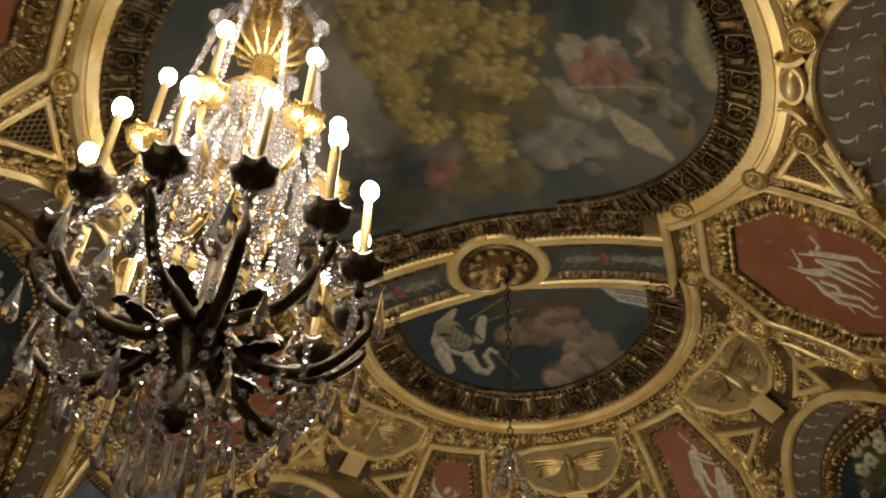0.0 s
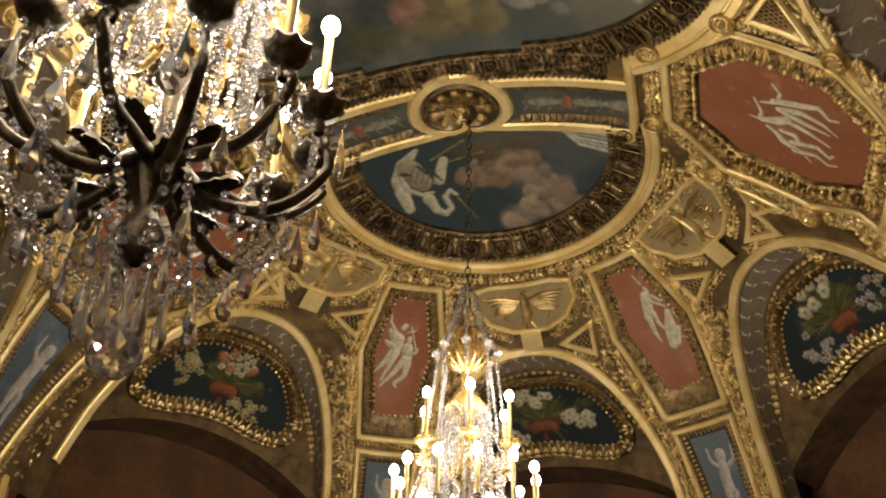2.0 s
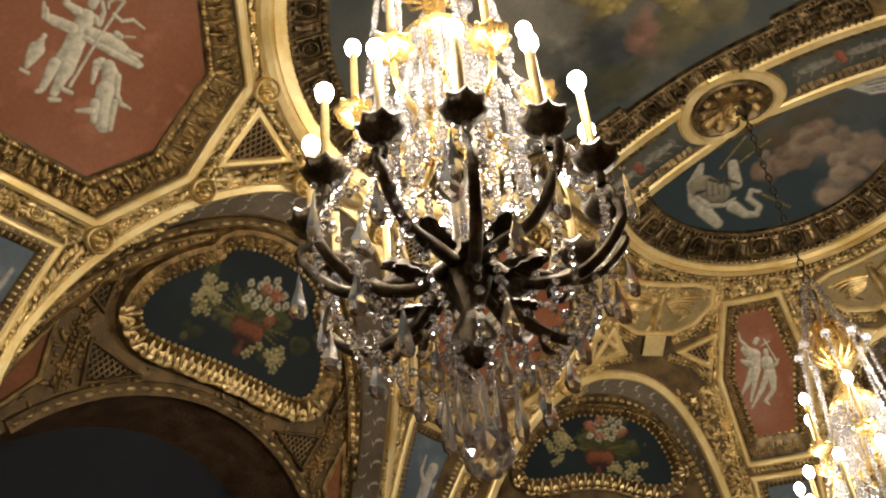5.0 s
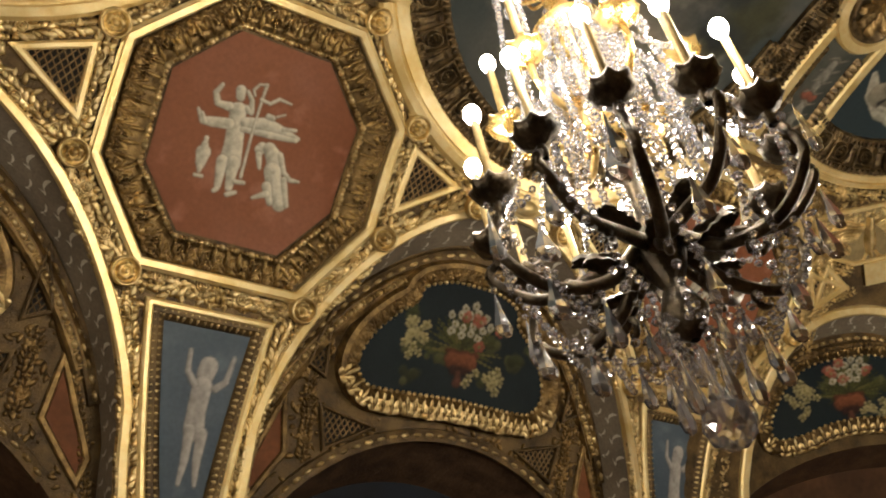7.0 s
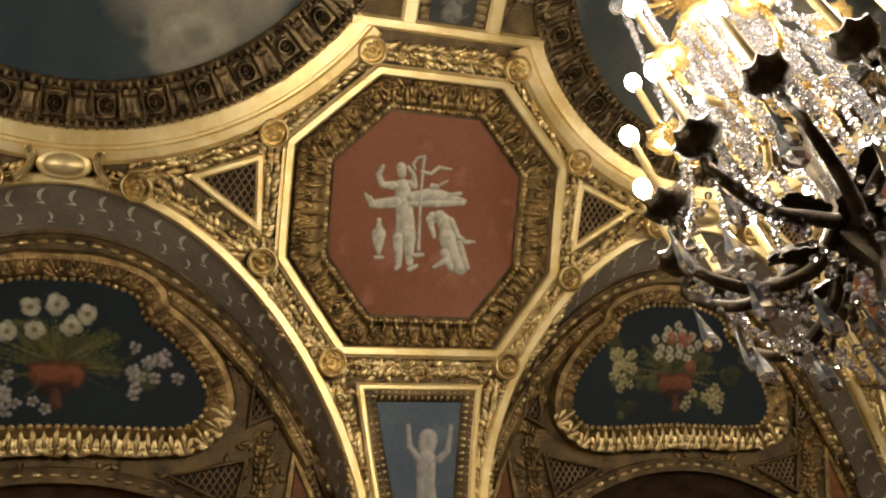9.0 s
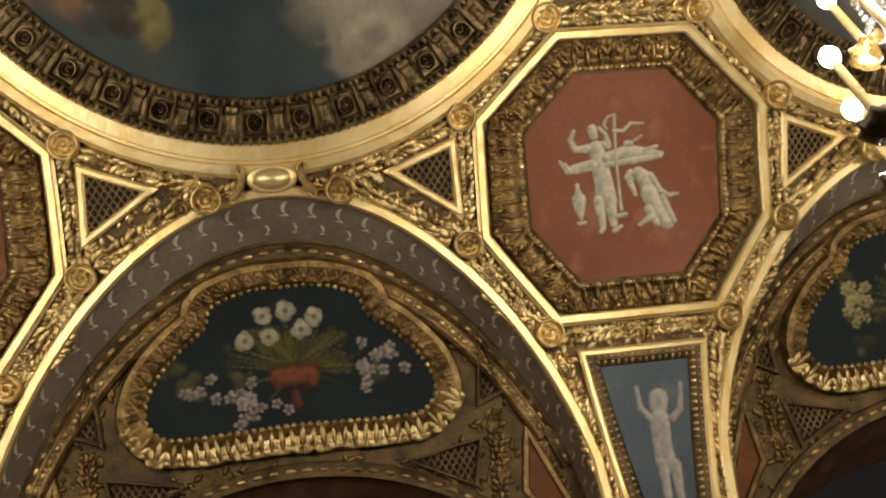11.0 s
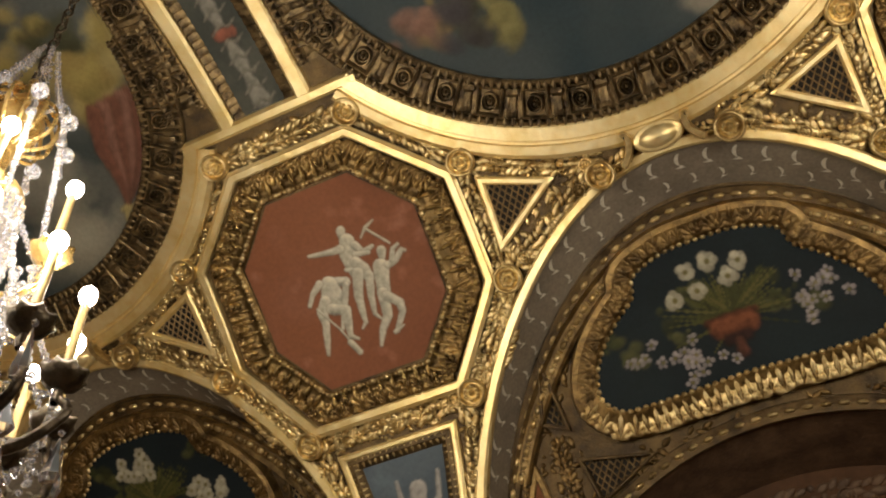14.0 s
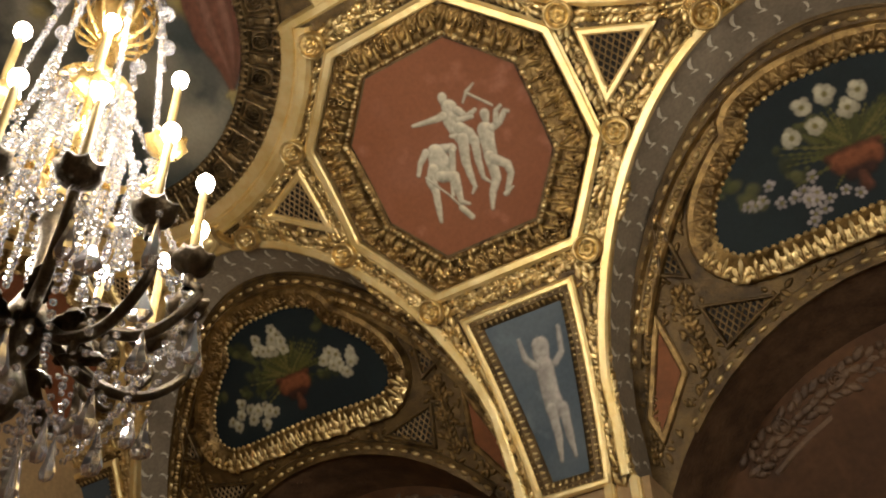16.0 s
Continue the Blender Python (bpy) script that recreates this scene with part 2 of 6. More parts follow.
def acanthus_shape():
    """A lobed leaf, a unit long, deeply cut, that rises and curls over at its tip (+y)."""
    v, f = [], []
    rows = [(-.5, .46, .04), (-.40, .54, .14), (-.30, .47, .16), (-.17, .55, .28), (-.07, .46, .27), (.07, .52, .40), (.18, .40, .40), (.30, .42, .52), (.40, .30, .52), (.49, .24, .44), (.54, .08, .26)]
    for y, w, z in rows:
        v += [(-w, y + .07, z * .30), (-w * .64, y + .02, z * .95), (-w * .30, y - .02, z * .62), (0, y, z * 1.08), (w * .30, y - .02, z * .62), (w * .64, y + .02, z * .95), (w, y + .07, z * .30)]
    for r in range(len(rows) - 1):
        f += [(7 * r + c, 7 * r + c + 1, 7 * r + c + 8, 7 * r + c + 7) for c in range(6)]
    return v, f


def flower_shape(petals=6):
    """An open rosette: petals round a ringed boss, in one skin."""
    v, f, seg = [], [], petals * 4
    rings = [(.50, .0, 0), (.50, .26, 0), (.47, .34, 0), (.42, .34, 0), (.39, .26, 0), (.375, .02, 0), (.31, .02, 0), (.30, .28, 1), (.22, .36, .6), (.17, .06, 0), (.12, .06, 0), (.10, .30, 0), (.04, .38, 0)]
    for r, z, wave in rings:
        for k in range(seg):
            a = 2 * math.pi * k / seg
            q = 1 - wave * .22 * (1 - abs(math.cos(petals * a / 2)))
            lift = z * (1 - .55 * wave * (1 - abs(math.cos(petals * a / 2))))
            v.append((r * q * math.cos(a), r * q * math.sin(a), lift))
    for q in range(len(rings) - 1):
        f += [(seg * q + k, seg * q + (k + 1) % seg, seg * q + seg + (k + 1) % seg, seg * q + seg + k) for k in range(seg)]
    f.append(tuple(seg * (len(rings) - 1) + k for k in range(seg)))
    return v, f


def palmette_shape():
    """Five ridged leaflets fanned from one foot, a unit long, curling over at their tips (+y)."""
    v, f = [], []
    for turn, long in ((-68, .58), (68, .58), (-34, .84), (34, .84), (0, 1.04)):
        c, d = math.cos(radians(turn)), math.sin(radians(turn))
        i = len(v)
        for x, y, z in ((0, 0, .04), (-.10, .42, .10), (0, .40, .26), (.10, .42, .10), (-.12, .76, .18), (0, .74, .40), (.12, .76, .18), (0, 1.0, .16)):
            v.append((x * 1.15 * c + y * long * d, y * long * c - x * 1.15 * d - .5, z + (.03 if turn == 0 else 0)))
        f += [tuple(i + q for q in g) for g in ((0, 2, 1), (0, 3, 2), (1, 2, 5, 4), (2, 3, 6, 5), (4, 5, 7), (5, 6, 7))]
    return v, f


LEAF_V, BERRY_V, ACANTHUS_V, FLOWER_V, PALMETTE_V = leaf_shape(), berry_shape(), acanthus_shape(), flower_shape(), palmette_shape()


def mesh_of(name, shape, mat, thick=0.0):
    me = bpy.data.meshes.new(name)
    me.from_pydata([tuple(c) for c in shape[0]], [], [tuple(c) for c in shape[1]])
    for p in me.polygons:
        p.use_smooth = True
    me.materials.append(mat)
    return me


ROSETTE = mesh_of("rosette", FLOWER_V, OLDGOLD)
PALMETTE = mesh_of("leaf", PALMETTE_V, LEAFGILT)
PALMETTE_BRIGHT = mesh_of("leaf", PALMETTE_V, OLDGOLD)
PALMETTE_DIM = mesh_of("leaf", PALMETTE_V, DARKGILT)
ACANTHUS_DIM = mesh_of("leaf", ACANTHUS_V, DARKGILT)


def piece(name, me, m, parent, label=""):
    ob = new(name, me)
    hang(ob, parent)
    ob.matrix_basis = m
    if label:
        ob["label"] = label
    return ob


def garland(bm, put, path, width, rng, lift=0.006, dense=1.0):
    """Plump carved leaves in overlapping rows along a path, with berries and open blossoms between."""
    for n, (x, s, a) in enumerate(along(path, 0.027 / dense)):
        if n % 7 == 3:
            k = width * rng.uniform(.5, .62)
            o = rng.uniform(-.16, .16) * width
            add(bm, *FLOWER_V, basis(put, x - math.sin(a) * o, s + math.cos(a) * o, lift + .006, rng.uniform(0, 1)) @ Matrix.Diagonal((k, k, k * .75, 1)))
        for lane in (-1, 0, 1):
            o = lane * width * .33 + rng.uniform(-.07, .07) * width
            px, ps = x - math.sin(a) * o, s + math.cos(a) * o
            if rng.random() < .78:
                tilt = a - math.pi / 2 - lane * rng.uniform(.35, .8) + rng.uniform(-.3, .3)
                k = width * rng.uniform(.46, .66)
                add(bm, *LEAF_V, basis(put, px, ps, lift, tilt) @ Matrix.Diagonal((k * .86, k, k * rng.uniform(.9, 1.4), 1)))
            else:
                k = width * rng.uniform(.24, .36)
                add(bm, *BERRY_V, basis(put, px, ps, lift + .004, rng.uniform(0, 6)) @ Matrix.Diagonal((k, k, k * 1.3, 1)))


def beads(bm, put, path, step, size, lift, closed=True):
    for x, s, a in along(path, step, closed):
        add(bm, *BERRY_V, basis(put, x, s, lift, a) @ Matrix.Diagonal((size * 1.15, size, size * .9, 1)))


def sheet(bm, put, left, right, n, count=10):
    """A surface between two edges with the same number of points."""
    grid(bm, [[put(a[0] + (b[0] - a[0]) * k / count, a[1] + (b[1] - a[1]) * k / count, n) for k in range(count + 1)] for a, b in zip(left, right)])


# ---- pigment: paintings as one canvas each, their paint mixed dab by dab ----
def pigment_material(name, rough=0.62):
    m = bpy.data.materials.new(name)
    m.use_nodes = True
    nt = m.node_tree
    node, link = nt.nodes.new, nt.links.new
    b = nt.nodes["Principled BSDF"]
    paint, grain, mix, bump = node("ShaderNodeAttribute"), node("ShaderNodeTexNoise"), node("ShaderNodeMix"), node("ShaderNodeBump")
    paint.attribute_name = "pigment"
    grain.inputs["Scale"].default_value, grain.inputs["Detail"].default_value = 55, 6
    link(node("ShaderNodeNewGeometry").outputs["Position"], grain.inputs["Vector"])
    mix.data_type, mix.blend_type = "RGBA", "OVERLAY"
    mix.inputs[0].default_value = 0.2
    link(paint.outputs["Color"], mix.inputs[6])
    link(grain.outputs[0], mix.inputs[7])
    link(mix.outputs[2], b.inputs["Base Color"])
    b.inputs["Roughness"].default_value, b.inputs["Specular IOR Level"].default_value = rough, 0.22
    bump.inputs["Strength"].default_value, bump.inputs["Distance"].default_value = 0.08, 0.01
    link(grain.outputs[0], bump.inputs["Height"])
    link(bump.outputs[0], b.inputs["Normal"])
    return m


PIGMENT = pigment_material("oil_paint")


class Paint:
    """Colours over an array of places (x, s) on a canvas."""

    def __init__(self, x, s, ground, seed):
        self.x, self.s, self.seed = x, s, seed
        self.c = np.zeros((*x.shape, 3)) + np.array(ground)

    def noise(self, scale, seed, octaves=4):
        out, amp, total = np.zeros(self.x.shape), 1.0, 0.0
        for o in range(octaves):
            table = np.random.RandomState(seed * 7 + o).rand(64, 64)
            u, v = self.x * scale * 2 ** o + 31.7, self.s * scale * 2 ** o + 17.3
            i, j = np.floor(u).astype(int), np.floor(v).astype(int)
            fu, fv = u - i, v - j
            fu, fv = fu * fu * (3 - 2 * fu), fv * fv * (3 - 2 * fv)
            a, b = table[i % 64, j % 64], table[(i + 1) % 64, j % 64]
            c, d = table[i % 64, (j + 1) % 64], table[(i + 1) % 64, (j + 1) % 64]
            out += amp * ((a * (1 - fu) + b * fu) * (1 - fv) + (c * (1 - fu) + d * fu) * fv)
            total, amp = total + amp, amp * 0.5
        return out / total

    def lay(self, m, colour, light=None):
        col = np.array(colour) * (np.ones(self.x.shape) if light is None else light)[..., None]
        self.c = self.c * (1 - m[..., None]) + col * m[..., None]

    def wash(self, colour, scale, low=0.45, high=0.62, seed=1):
        self.lay(np.clip((self.noise(scale, seed) - low) / (high - low), 0, 1), colour)

    def dabs(self, places, colours, size, count, seed, soft=0.35, alpha=0.85):
        """Crowded soft dabs round places (x, s, reach along, reach down), lit from above."""
        rng = random.Random(seed)
        warp = self.noise(14, seed + 3, 3) - 0.5
        for x, s, rx, rs in places:
            for _ in range(count):
                k = rng.uniform(*size)
                a, b, t = k * rng.uniform(1, 1.6), k, rng.uniform(0, 3.1)
                cx, cs = x + rng.gauss(0, rx * .5), s + rng.gauss(0, rs * .5)
                u, v = self.x - cx, self.s - cs
                d = np.hypot((u * math.cos(t) + v * math.sin(t)) / a, (v * math.cos(t) - u * math.sin(t)) / b) + warp * 1.1
                m = np.clip((1 + soft - d) / (2 * soft), 0, 1) * alpha
                self.lay(m, rng.choice(colours), 1.0 - 0.35 * np.clip(v / b, -1, 1) * rng.uniform(.4, 1) + warp * .5)

    def limb(self, pts, widths, colour, soft=0.006, shade=0.45, side=1, rough=.012):
        """A rounded stroke, lighter on one flank, with a dark edge on the other."""
        best, flank = np.full(self.x.shape, 9.0), np.zeros(self.x.shape)
        total = len(pts) - 1
        for i, ((ax, ay), (bx, by)) in enumerate(zip(pts, pts[1:])):
            dx, dy = bx - ax, by - ay
            ln = math.hypot(dx, dy) + 1e-9
            t = np.clip(((self.x - ax) * dx + (self.s - ay) * dy) / ln ** 2, 0, 1)
            q = (i + t) / total * (len(widths) - 1)
            w = np.interp(q, range(len(widths)), widths) / 2
            px, py = self.x - ax - t * dx, self.s - ay - t * dy
            d = np.hypot(px, py) - w
            near = d < best
            best = np.where(near, d, best)
            flank = np.where(near, (-px * .6 - py * .8) / np.maximum(w, .004) * side, flank)
        best = best + (self.noise(40, self.seed, 2) - .5) * rough
        self.lay(np.clip((soft * 2 - best) / (soft * 3), 0, 1) * .45, np.array(colour) * .22)
        self.lay(np.clip((soft - best) / (2 * soft), 0, 1), colour, 1 + shade * np.clip(flank, -1, 1) * .8 + (self.noise(50, self.seed + 1, 2) - .5) * .6)


def canvas(name, put, x, s, n, paint, th, label):
    """A painted sheet from arrays of places; paint is a Paint over them."""
    rows, cols = x.shape
    verts = [tuple(put(a, b, n)) for a, b in zip(x.ravel().tolist(), s.ravel().tolist())]
    idx = np.arange(rows * cols).reshape(rows, cols)
    faces = np.stack([idx[:-1, :-1], idx[:-1, 1:], idx[1:, 1:], idx[1:, :-1]], -1).reshape(-1, 4).tolist()
    me = bpy.data.meshes.new(name)
    me.from_pydata(verts, [], faces)
    me.polygons.foreach_set("use_smooth", [True] * len(me.polygons))
    lay = me.color_attributes.new("pigment", "FLOAT_COLOR", "POINT")
    lay.data.foreach_set("color", np.concatenate([np.clip(paint.c, 0.004, 0.9), np.ones((rows, cols, 1))], -1).ravel().astype(np.float32))
    me.materials.append(PIGMENT)
    ob = new(name, me)
    hang(ob, th)
    ob["label"] = label
    return ob


def spread(loop, steps, step=.012):
    """Places over a star-shaped outline: rings from its middle to its rim."""
    rim = fine(loop, step, True)
    rim.append(rim[0])
    cx, cs = sum(p[0] for p in loop) / len(loop), sum(p[1] for p in loop) / len(loop)
    k = np.linspace(0.002, 1, steps)[:, None]
    rx, rs = np.array([p[0] for p in rim])[None], np.array([p[1] for p in rim])[None]
    return cx + (rx - cx) * k, cs + (rs - cs) * k


STONE = (.47, .44, .345)
EARTH = (.235, .088, .041)


ROBED = [
    ([(0.13, -0.202), (0.125, -0.175)], [0.047, 0.04]),
    ([(0.162, -0.12), (0.071, -0.134)], [0.037, 0.037]),
    ([(0.118, -0.117), (0.103, -0.044), (0.09, 0.041), (0.085, 0.106)], [0.074, 0.082, 0.087, 0.104]),
    ([(0.119, 0.108), (0.109, 0.218)], [0.055, 0.03]),
    ([(0.11, 0.231), (0.121, 0.242)], [0.022, 0.017]),
    ([(0.07, 0.101), (0.06, 0.212)], [0.06, 0.035]),
    ([(0.061, 0.243), (0.027, 0.224)], [0.022, 0.017]),
    ([(0.157, -0.123), (0.208, -0.12), (0.23, -0.161), (0.214, -0.2)], [0.035, 0.03, 0.025, 0.017]),
    ([(0.077, -0.135), (0.06, -0.125), (0.071, -0.174), (0.1, -0.206)], [0.025, 0.025, 0.022, 0.017]),
    ([(0.138, -0.051), (0.212, -0.038), (0.249, -0.032), (0.281, -0.074)], [0.05, 0.045, 0.03, 0.012]),
    ([(0.236, -0.029), (0.259, -0.063)], [0.02, 0.01]),
    ([(0.064, -0.075), (-0.025, -0.095), (-0.079, -0.086), (-0.176, -0.077)], [0.055, 0.065, 0.06, 0.022]),
    ([(0.072, -0.046), (-0.058, -0.057), (-0.169, -0.068)], [0.025, 0.032, 0.022]),
    ([(-0.104, -0.1), (-0.156, -0.11)], [0.02, 0.015]),
    ([(-0.018, -0.132), (-0.04, -0.131)], [0.025, 0.025]),
    ([(-0.056, -0.141), (-0.088, -0.161)], [0.01, 0.008]),
    ([(0.031, -0.258), (0.031, -0.142), (0.027, 0.008), (0.021, 0.153)], [0.015, 0.012, 0.012, 0.015]),
    ([(0.041, 0.18), (0.002, 0.175)], [0.02, 0.017]),
    ([(0.067, -0.199), (0.079, -0.22), (0.061, -0.25), (0.031, -0.258)], [0.01, 0.012, 0.01, 0.01]),
    ([(0.035, -0.192), (-0.008, -0.186), (-0.042, -0.217), (-0.099, -0.213)], [0.015, 0.015, 0.015, 0.007]),
    ([(-0.033, 0.004), (-0.027, 0.015)], [0.05, 0.05]),
    ([(-0.028, 0.038), (-0.047, 0.093)], [0.03, 0.018]),
    ([(-0.067, -0.0), (-0.106, 0.04), (-0.115, 0.102)], [0.06, 0.086, 0.075]),
    ([(-0.123, 0.012), (-0.161, 0.084), (-0.197, 0.107), (-0.238, 0.104)], [0.025, 0.025, 0.023, 0.013]),
    ([(-0.108, 0.09), (-0.14, 0.163), (-0.181, 0.224)], [0.081, 0.076, 0.066]),
    ([(-0.102, 0.162), (-0.135, 0.227)], [0.045, 0.03]),
    ([(-0.11, 0.194), (-0.052, 0.227)], [0.033, 0.013]),
    ([(-0.171, 0.113), (-0.213, 0.22)], [0.03, 0.023]),
    ([(0.211, 0.034), (0.209, 0.05)], [0.02, 0.015]),
    ([(0.21, 0.063), (0.207, 0.097), (0.206, 0.144), (0.204, 0.178)], [0.03, 0.067, 0.044, 0.017]),
    ([(0.216, 0.199), (0.186, 0.196)], [0.015, 0.015]),
]
TOILING = [
    ([(-0.073, -0.211), (-0.066, -0.183)], [0.045, 0.033]),
    ([(-0.081, -0.157), (-0.06, -0.097), (-0.06, -0.018)], [0.076, 0.081, 0.051]),
    ([(-0.037, -0.136), (0.008, -0.137), (0.063, -0.146), (0.114, -0.155)], [0.041, 0.03, 0.023, 0.013]),
    ([(-0.108, -0.13), (-0.133, -0.088), (-0.182, -0.098)], [0.038, 0.03, 0.018]),
    ([(-0.092, -0.09), (-0.154, -0.078)], [0.028, 0.02]),
    ([(-0.083, -0.055), (-0.102, -0.013), (-0.119, 0.028)], [0.056, 0.071, 0.045]),
    ([(-0.027, -0.039), (-0.066, -0.024)], [0.018, 0.023]),
    ([(-0.072, -0.007), (-0.038, 0.089), (-0.029, 0.183), (-0.028, 0.21), (-0.004, 0.233)], [0.056, 0.046, 0.028, 0.02, 0.01]),
    ([(-0.119, 0.017), (-0.093, 0.114), (-0.082, 0.189), (-0.103, 0.22)], [0.043, 0.035, 0.02, 0.01]),
    ([(-0.23, -0.204), (-0.185, -0.185), (-0.148, -0.15)], [0.007, 0.015, 0.007]),
    ([(-0.186, -0.176), (-0.263, -0.082)], [0.01, 0.01]),
    ([(0.082, -0.024), (-0.004, 0.009)], [0.033, 0.049]),
    ([(0.075, -0.001), (0.079, 0.051), (0.089, 0.1)], [0.087, 0.113, 0.077]),
    ([(0.116, -0.023), (0.166, 0.012), (0.199, 0.057)], [0.036, 0.026, 0.018]),
    ([(0.001, 0.024), (0.03, 0.087), (0.086, 0.203)], [0.033, 0.031, 0.018]),
    ([(0.12, 0.061), (0.152, 0.104), (0.156, 0.159), (0.178, 0.234), (0.193, 0.29)], [0.057, 0.057, 0.039, 0.031, 0.018]),
    ([(0.105, 0.102), (0.04, 0.13), (0.052, 0.19), (0.062, 0.247), (0.031, 0.269)], [0.051, 0.049, 0.039, 0.026, 0.013]),
    ([(0.171, 0.081), (0.097, 0.207), (0.067, 0.281)], [0.008, 0.008, 0.008]),
    ([(0.072, 0.274), (0.044, 0.327)], [0.031, 0.028]),
    ([(-0.215, -0.066), (-0.207, -0.039)], [0.045, 0.035]),
    ([(-0.185, 0.003), (-0.168, 0.064), (-0.156, 0.117)], [0.08, 0.068, 0.065]),
    ([(-0.219, 0.005), (-0.26, -0.003), (-0.3, -0.037), (-0.316, -0.029)], [0.035, 0.03, 0.025, 0.015]),
    ([(-0.244, -0.011), (-0.266, -0.053), (-0.294, -0.064)], [0.025, 0.022, 0.017]),
    ([(-0.15, 0.117), (-0.137, 0.216), (-0.093, 0.266), (-0.061, 0.332)], [0.06, 0.045, 0.033, 0.015]),
    ([(-0.163, 0.133), (-0.21, 0.179), (-0.207, 0.222), (-0.156, 0.293)], [0.048, 0.04, 0.033, 0.023]),
    ([(-0.145, 0.296), (-0.191, 0.28)], [0.018, 0.01]),
]
FLOWING = [
    ([(0.289, -0.064), (0.229, -0.022), (0.159, -0.035)], [0.014, 0.02, 0.023]),
    ([(0.102, -0.12), (0.135, -0.049)], [0.015, 0.029]),
    ([(0.15, -0.049), (0.199, 0.091), (0.239, 0.174), (0.182, 0.233), (0.202, 0.279)], [0.046, 0.049, 0.035, 0.023, 0.012]),
    ([(0.093, -0.02), (0.137, 0.093), (0.115, 0.207), (0.072, 0.284)], [0.049, 0.043, 0.026, 0.009]),
    ([(0.079, 0.009), (0.056, 0.124), (0.052, 0.239)], [0.043, 0.038, 0.014]),
    ([(0.017, 0.024), (-0.009, 0.14), (-0.048, 0.249)], [0.044, 0.032, 0.012]),
    ([(0.12, -0.155), (0.015, -0.112), (-0.032, -0.121)], [0.012, 0.02, 0.023]),
    ([(-0.049, -0.174), (-0.052, -0.112)], [0.012, 0.024]),
    ([(-0.052, -0.112), (-0.018, -0.033), (0.027, 0.024)], [0.039, 0.068, 0.059]),
    ([(-0.096, -0.077), (-0.123, -0.033), (-0.176, 0.012), (-0.217, 0.103)], [0.027, 0.033, 0.057, 0.039]),
    ([(-0.089, -0.003), (-0.084, 0.07), (-0.126, 0.085)], [0.033, 0.038, 0.027]),
    ([(-0.156, 0.057), (-0.105, 0.188), (-0.148, 0.257), (-0.111, 0.276)], [0.042, 0.033, 0.021, 0.012]),
    ([(-0.222, 0.073), (-0.184, 0.191), (-0.217, 0.252), (-0.189, 0.298)], [0.036, 0.027, 0.018, 0.009]),
    ([(-0.233, 0.133), (-0.265, 0.164)], [0.015, 0.009]),
]
PAIRED = [
    ([(0.006, -0.231), (0.019, -0.213)], [0.038, 0.034]),
    ([(0.089, -0.181), (0.047, -0.127), (0.051, -0.036)], [0.057, 0.103, 0.077]),
    ([(0.079, -0.199), (0.109, -0.249), (0.112, -0.303)], [0.027, 0.019, 0.008]),
    ([(0.122, -0.102), (0.075, -0.074)], [0.027, 0.054]),
    ([(0.07, -0.026), (0.118, 0.062), (0.173, 0.133)], [0.05, 0.035, 0.012]),
    ([(0.043, -0.028), (0.077, 0.078), (0.117, 0.18)], [0.058, 0.031, 0.015]),
    ([(-0.036, -0.143), (-0.036, -0.118)], [0.035, 0.031]),
    ([(-0.03, -0.072), (-0.044, 0.047)], [0.081, 0.066]),
    ([(-0.059, -0.028), (-0.088, -0.042), (-0.104, -0.068)], [0.031, 0.023, 0.015]),
    ([(-0.038, -0.222), (-0.089, -0.067)], [0.011, 0.011]),
    ([(-0.016, -0.183), (-0.067, -0.203)], [0.012, 0.012]),
    ([(-0.024, 0.007), (0.034, 0.115), (0.123, 0.229)], [0.05, 0.035, 0.012]),
    ([(-0.048, 0.047), (-0.039, 0.13), (0.024, 0.195), (0.006, 0.218)], [0.051, 0.035, 0.027, 0.012]),
]
JOINED = [
    ([(-0.057, -0.376), (-0.072, -0.301)], [0.007, 0.015]),
    ([(-0.082, -0.265), (-0.082, -0.238)], [0.029, 0.033]),
    ([(-0.057, -0.215), (-0.032, -0.143), (0.005, -0.072)], [0.073, 0.081, 0.055]),
    ([(0.002, -0.07), (0.014, 0.033), (0.006, 0.104)], [0.044, 0.03, 0.011]),
    ([(-0.044, -0.094), (-0.041, -0.021), (-0.058, 0.029)], [0.041, 0.029, 0.015]),
    ([(-0.093, -0.202), (-0.128, -0.154), (-0.183, -0.136)], [0.029, 0.022, 0.018]),
    ([(-0.071, -0.169), (-0.14, -0.105)], [0.026, 0.018]),
    ([(-0.183, -0.136), (-0.18, -0.031), (-0.208, 0.057)], [0.025, 0.033, 0.015]),
    ([(-0.137, -0.068), (-0.1, 0.038), (-0.059, 0.147)], [0.04, 0.092, 0.062]),
    ([(-0.114, 0.107), (-0.162, 0.128)], [0.018, 0.007]),
    ([(-0.145, 0.058), (-0.098, 0.155)], [0.04, 0.026]),
]
RAISED = [
    ([(-0.035, -0.181), (-0.026, -0.142)], [0.086, 0.081]),
    ([(-0.022, -0.092), (-0.013, 0.014), (-0.014, 0.096)], [0.091, 0.086, 0.096]),
    ([(0.004, 0.091), (0.006, 0.211), (0.022, 0.319)], [0.05, 0.038, 0.018]),
    ([(-0.051, 0.103), (-0.044, 0.226), (-0.047, 0.316)], [0.05, 0.037, 0.017]),
    ([(0.015, -0.099), (0.052, -0.148), (0.055, -0.234)], [0.033, 0.028, 0.018]),
    ([(-0.078, -0.091), (-0.121, -0.126), (-0.141, -0.233)], [0.033, 0.028, 0.018]),
]
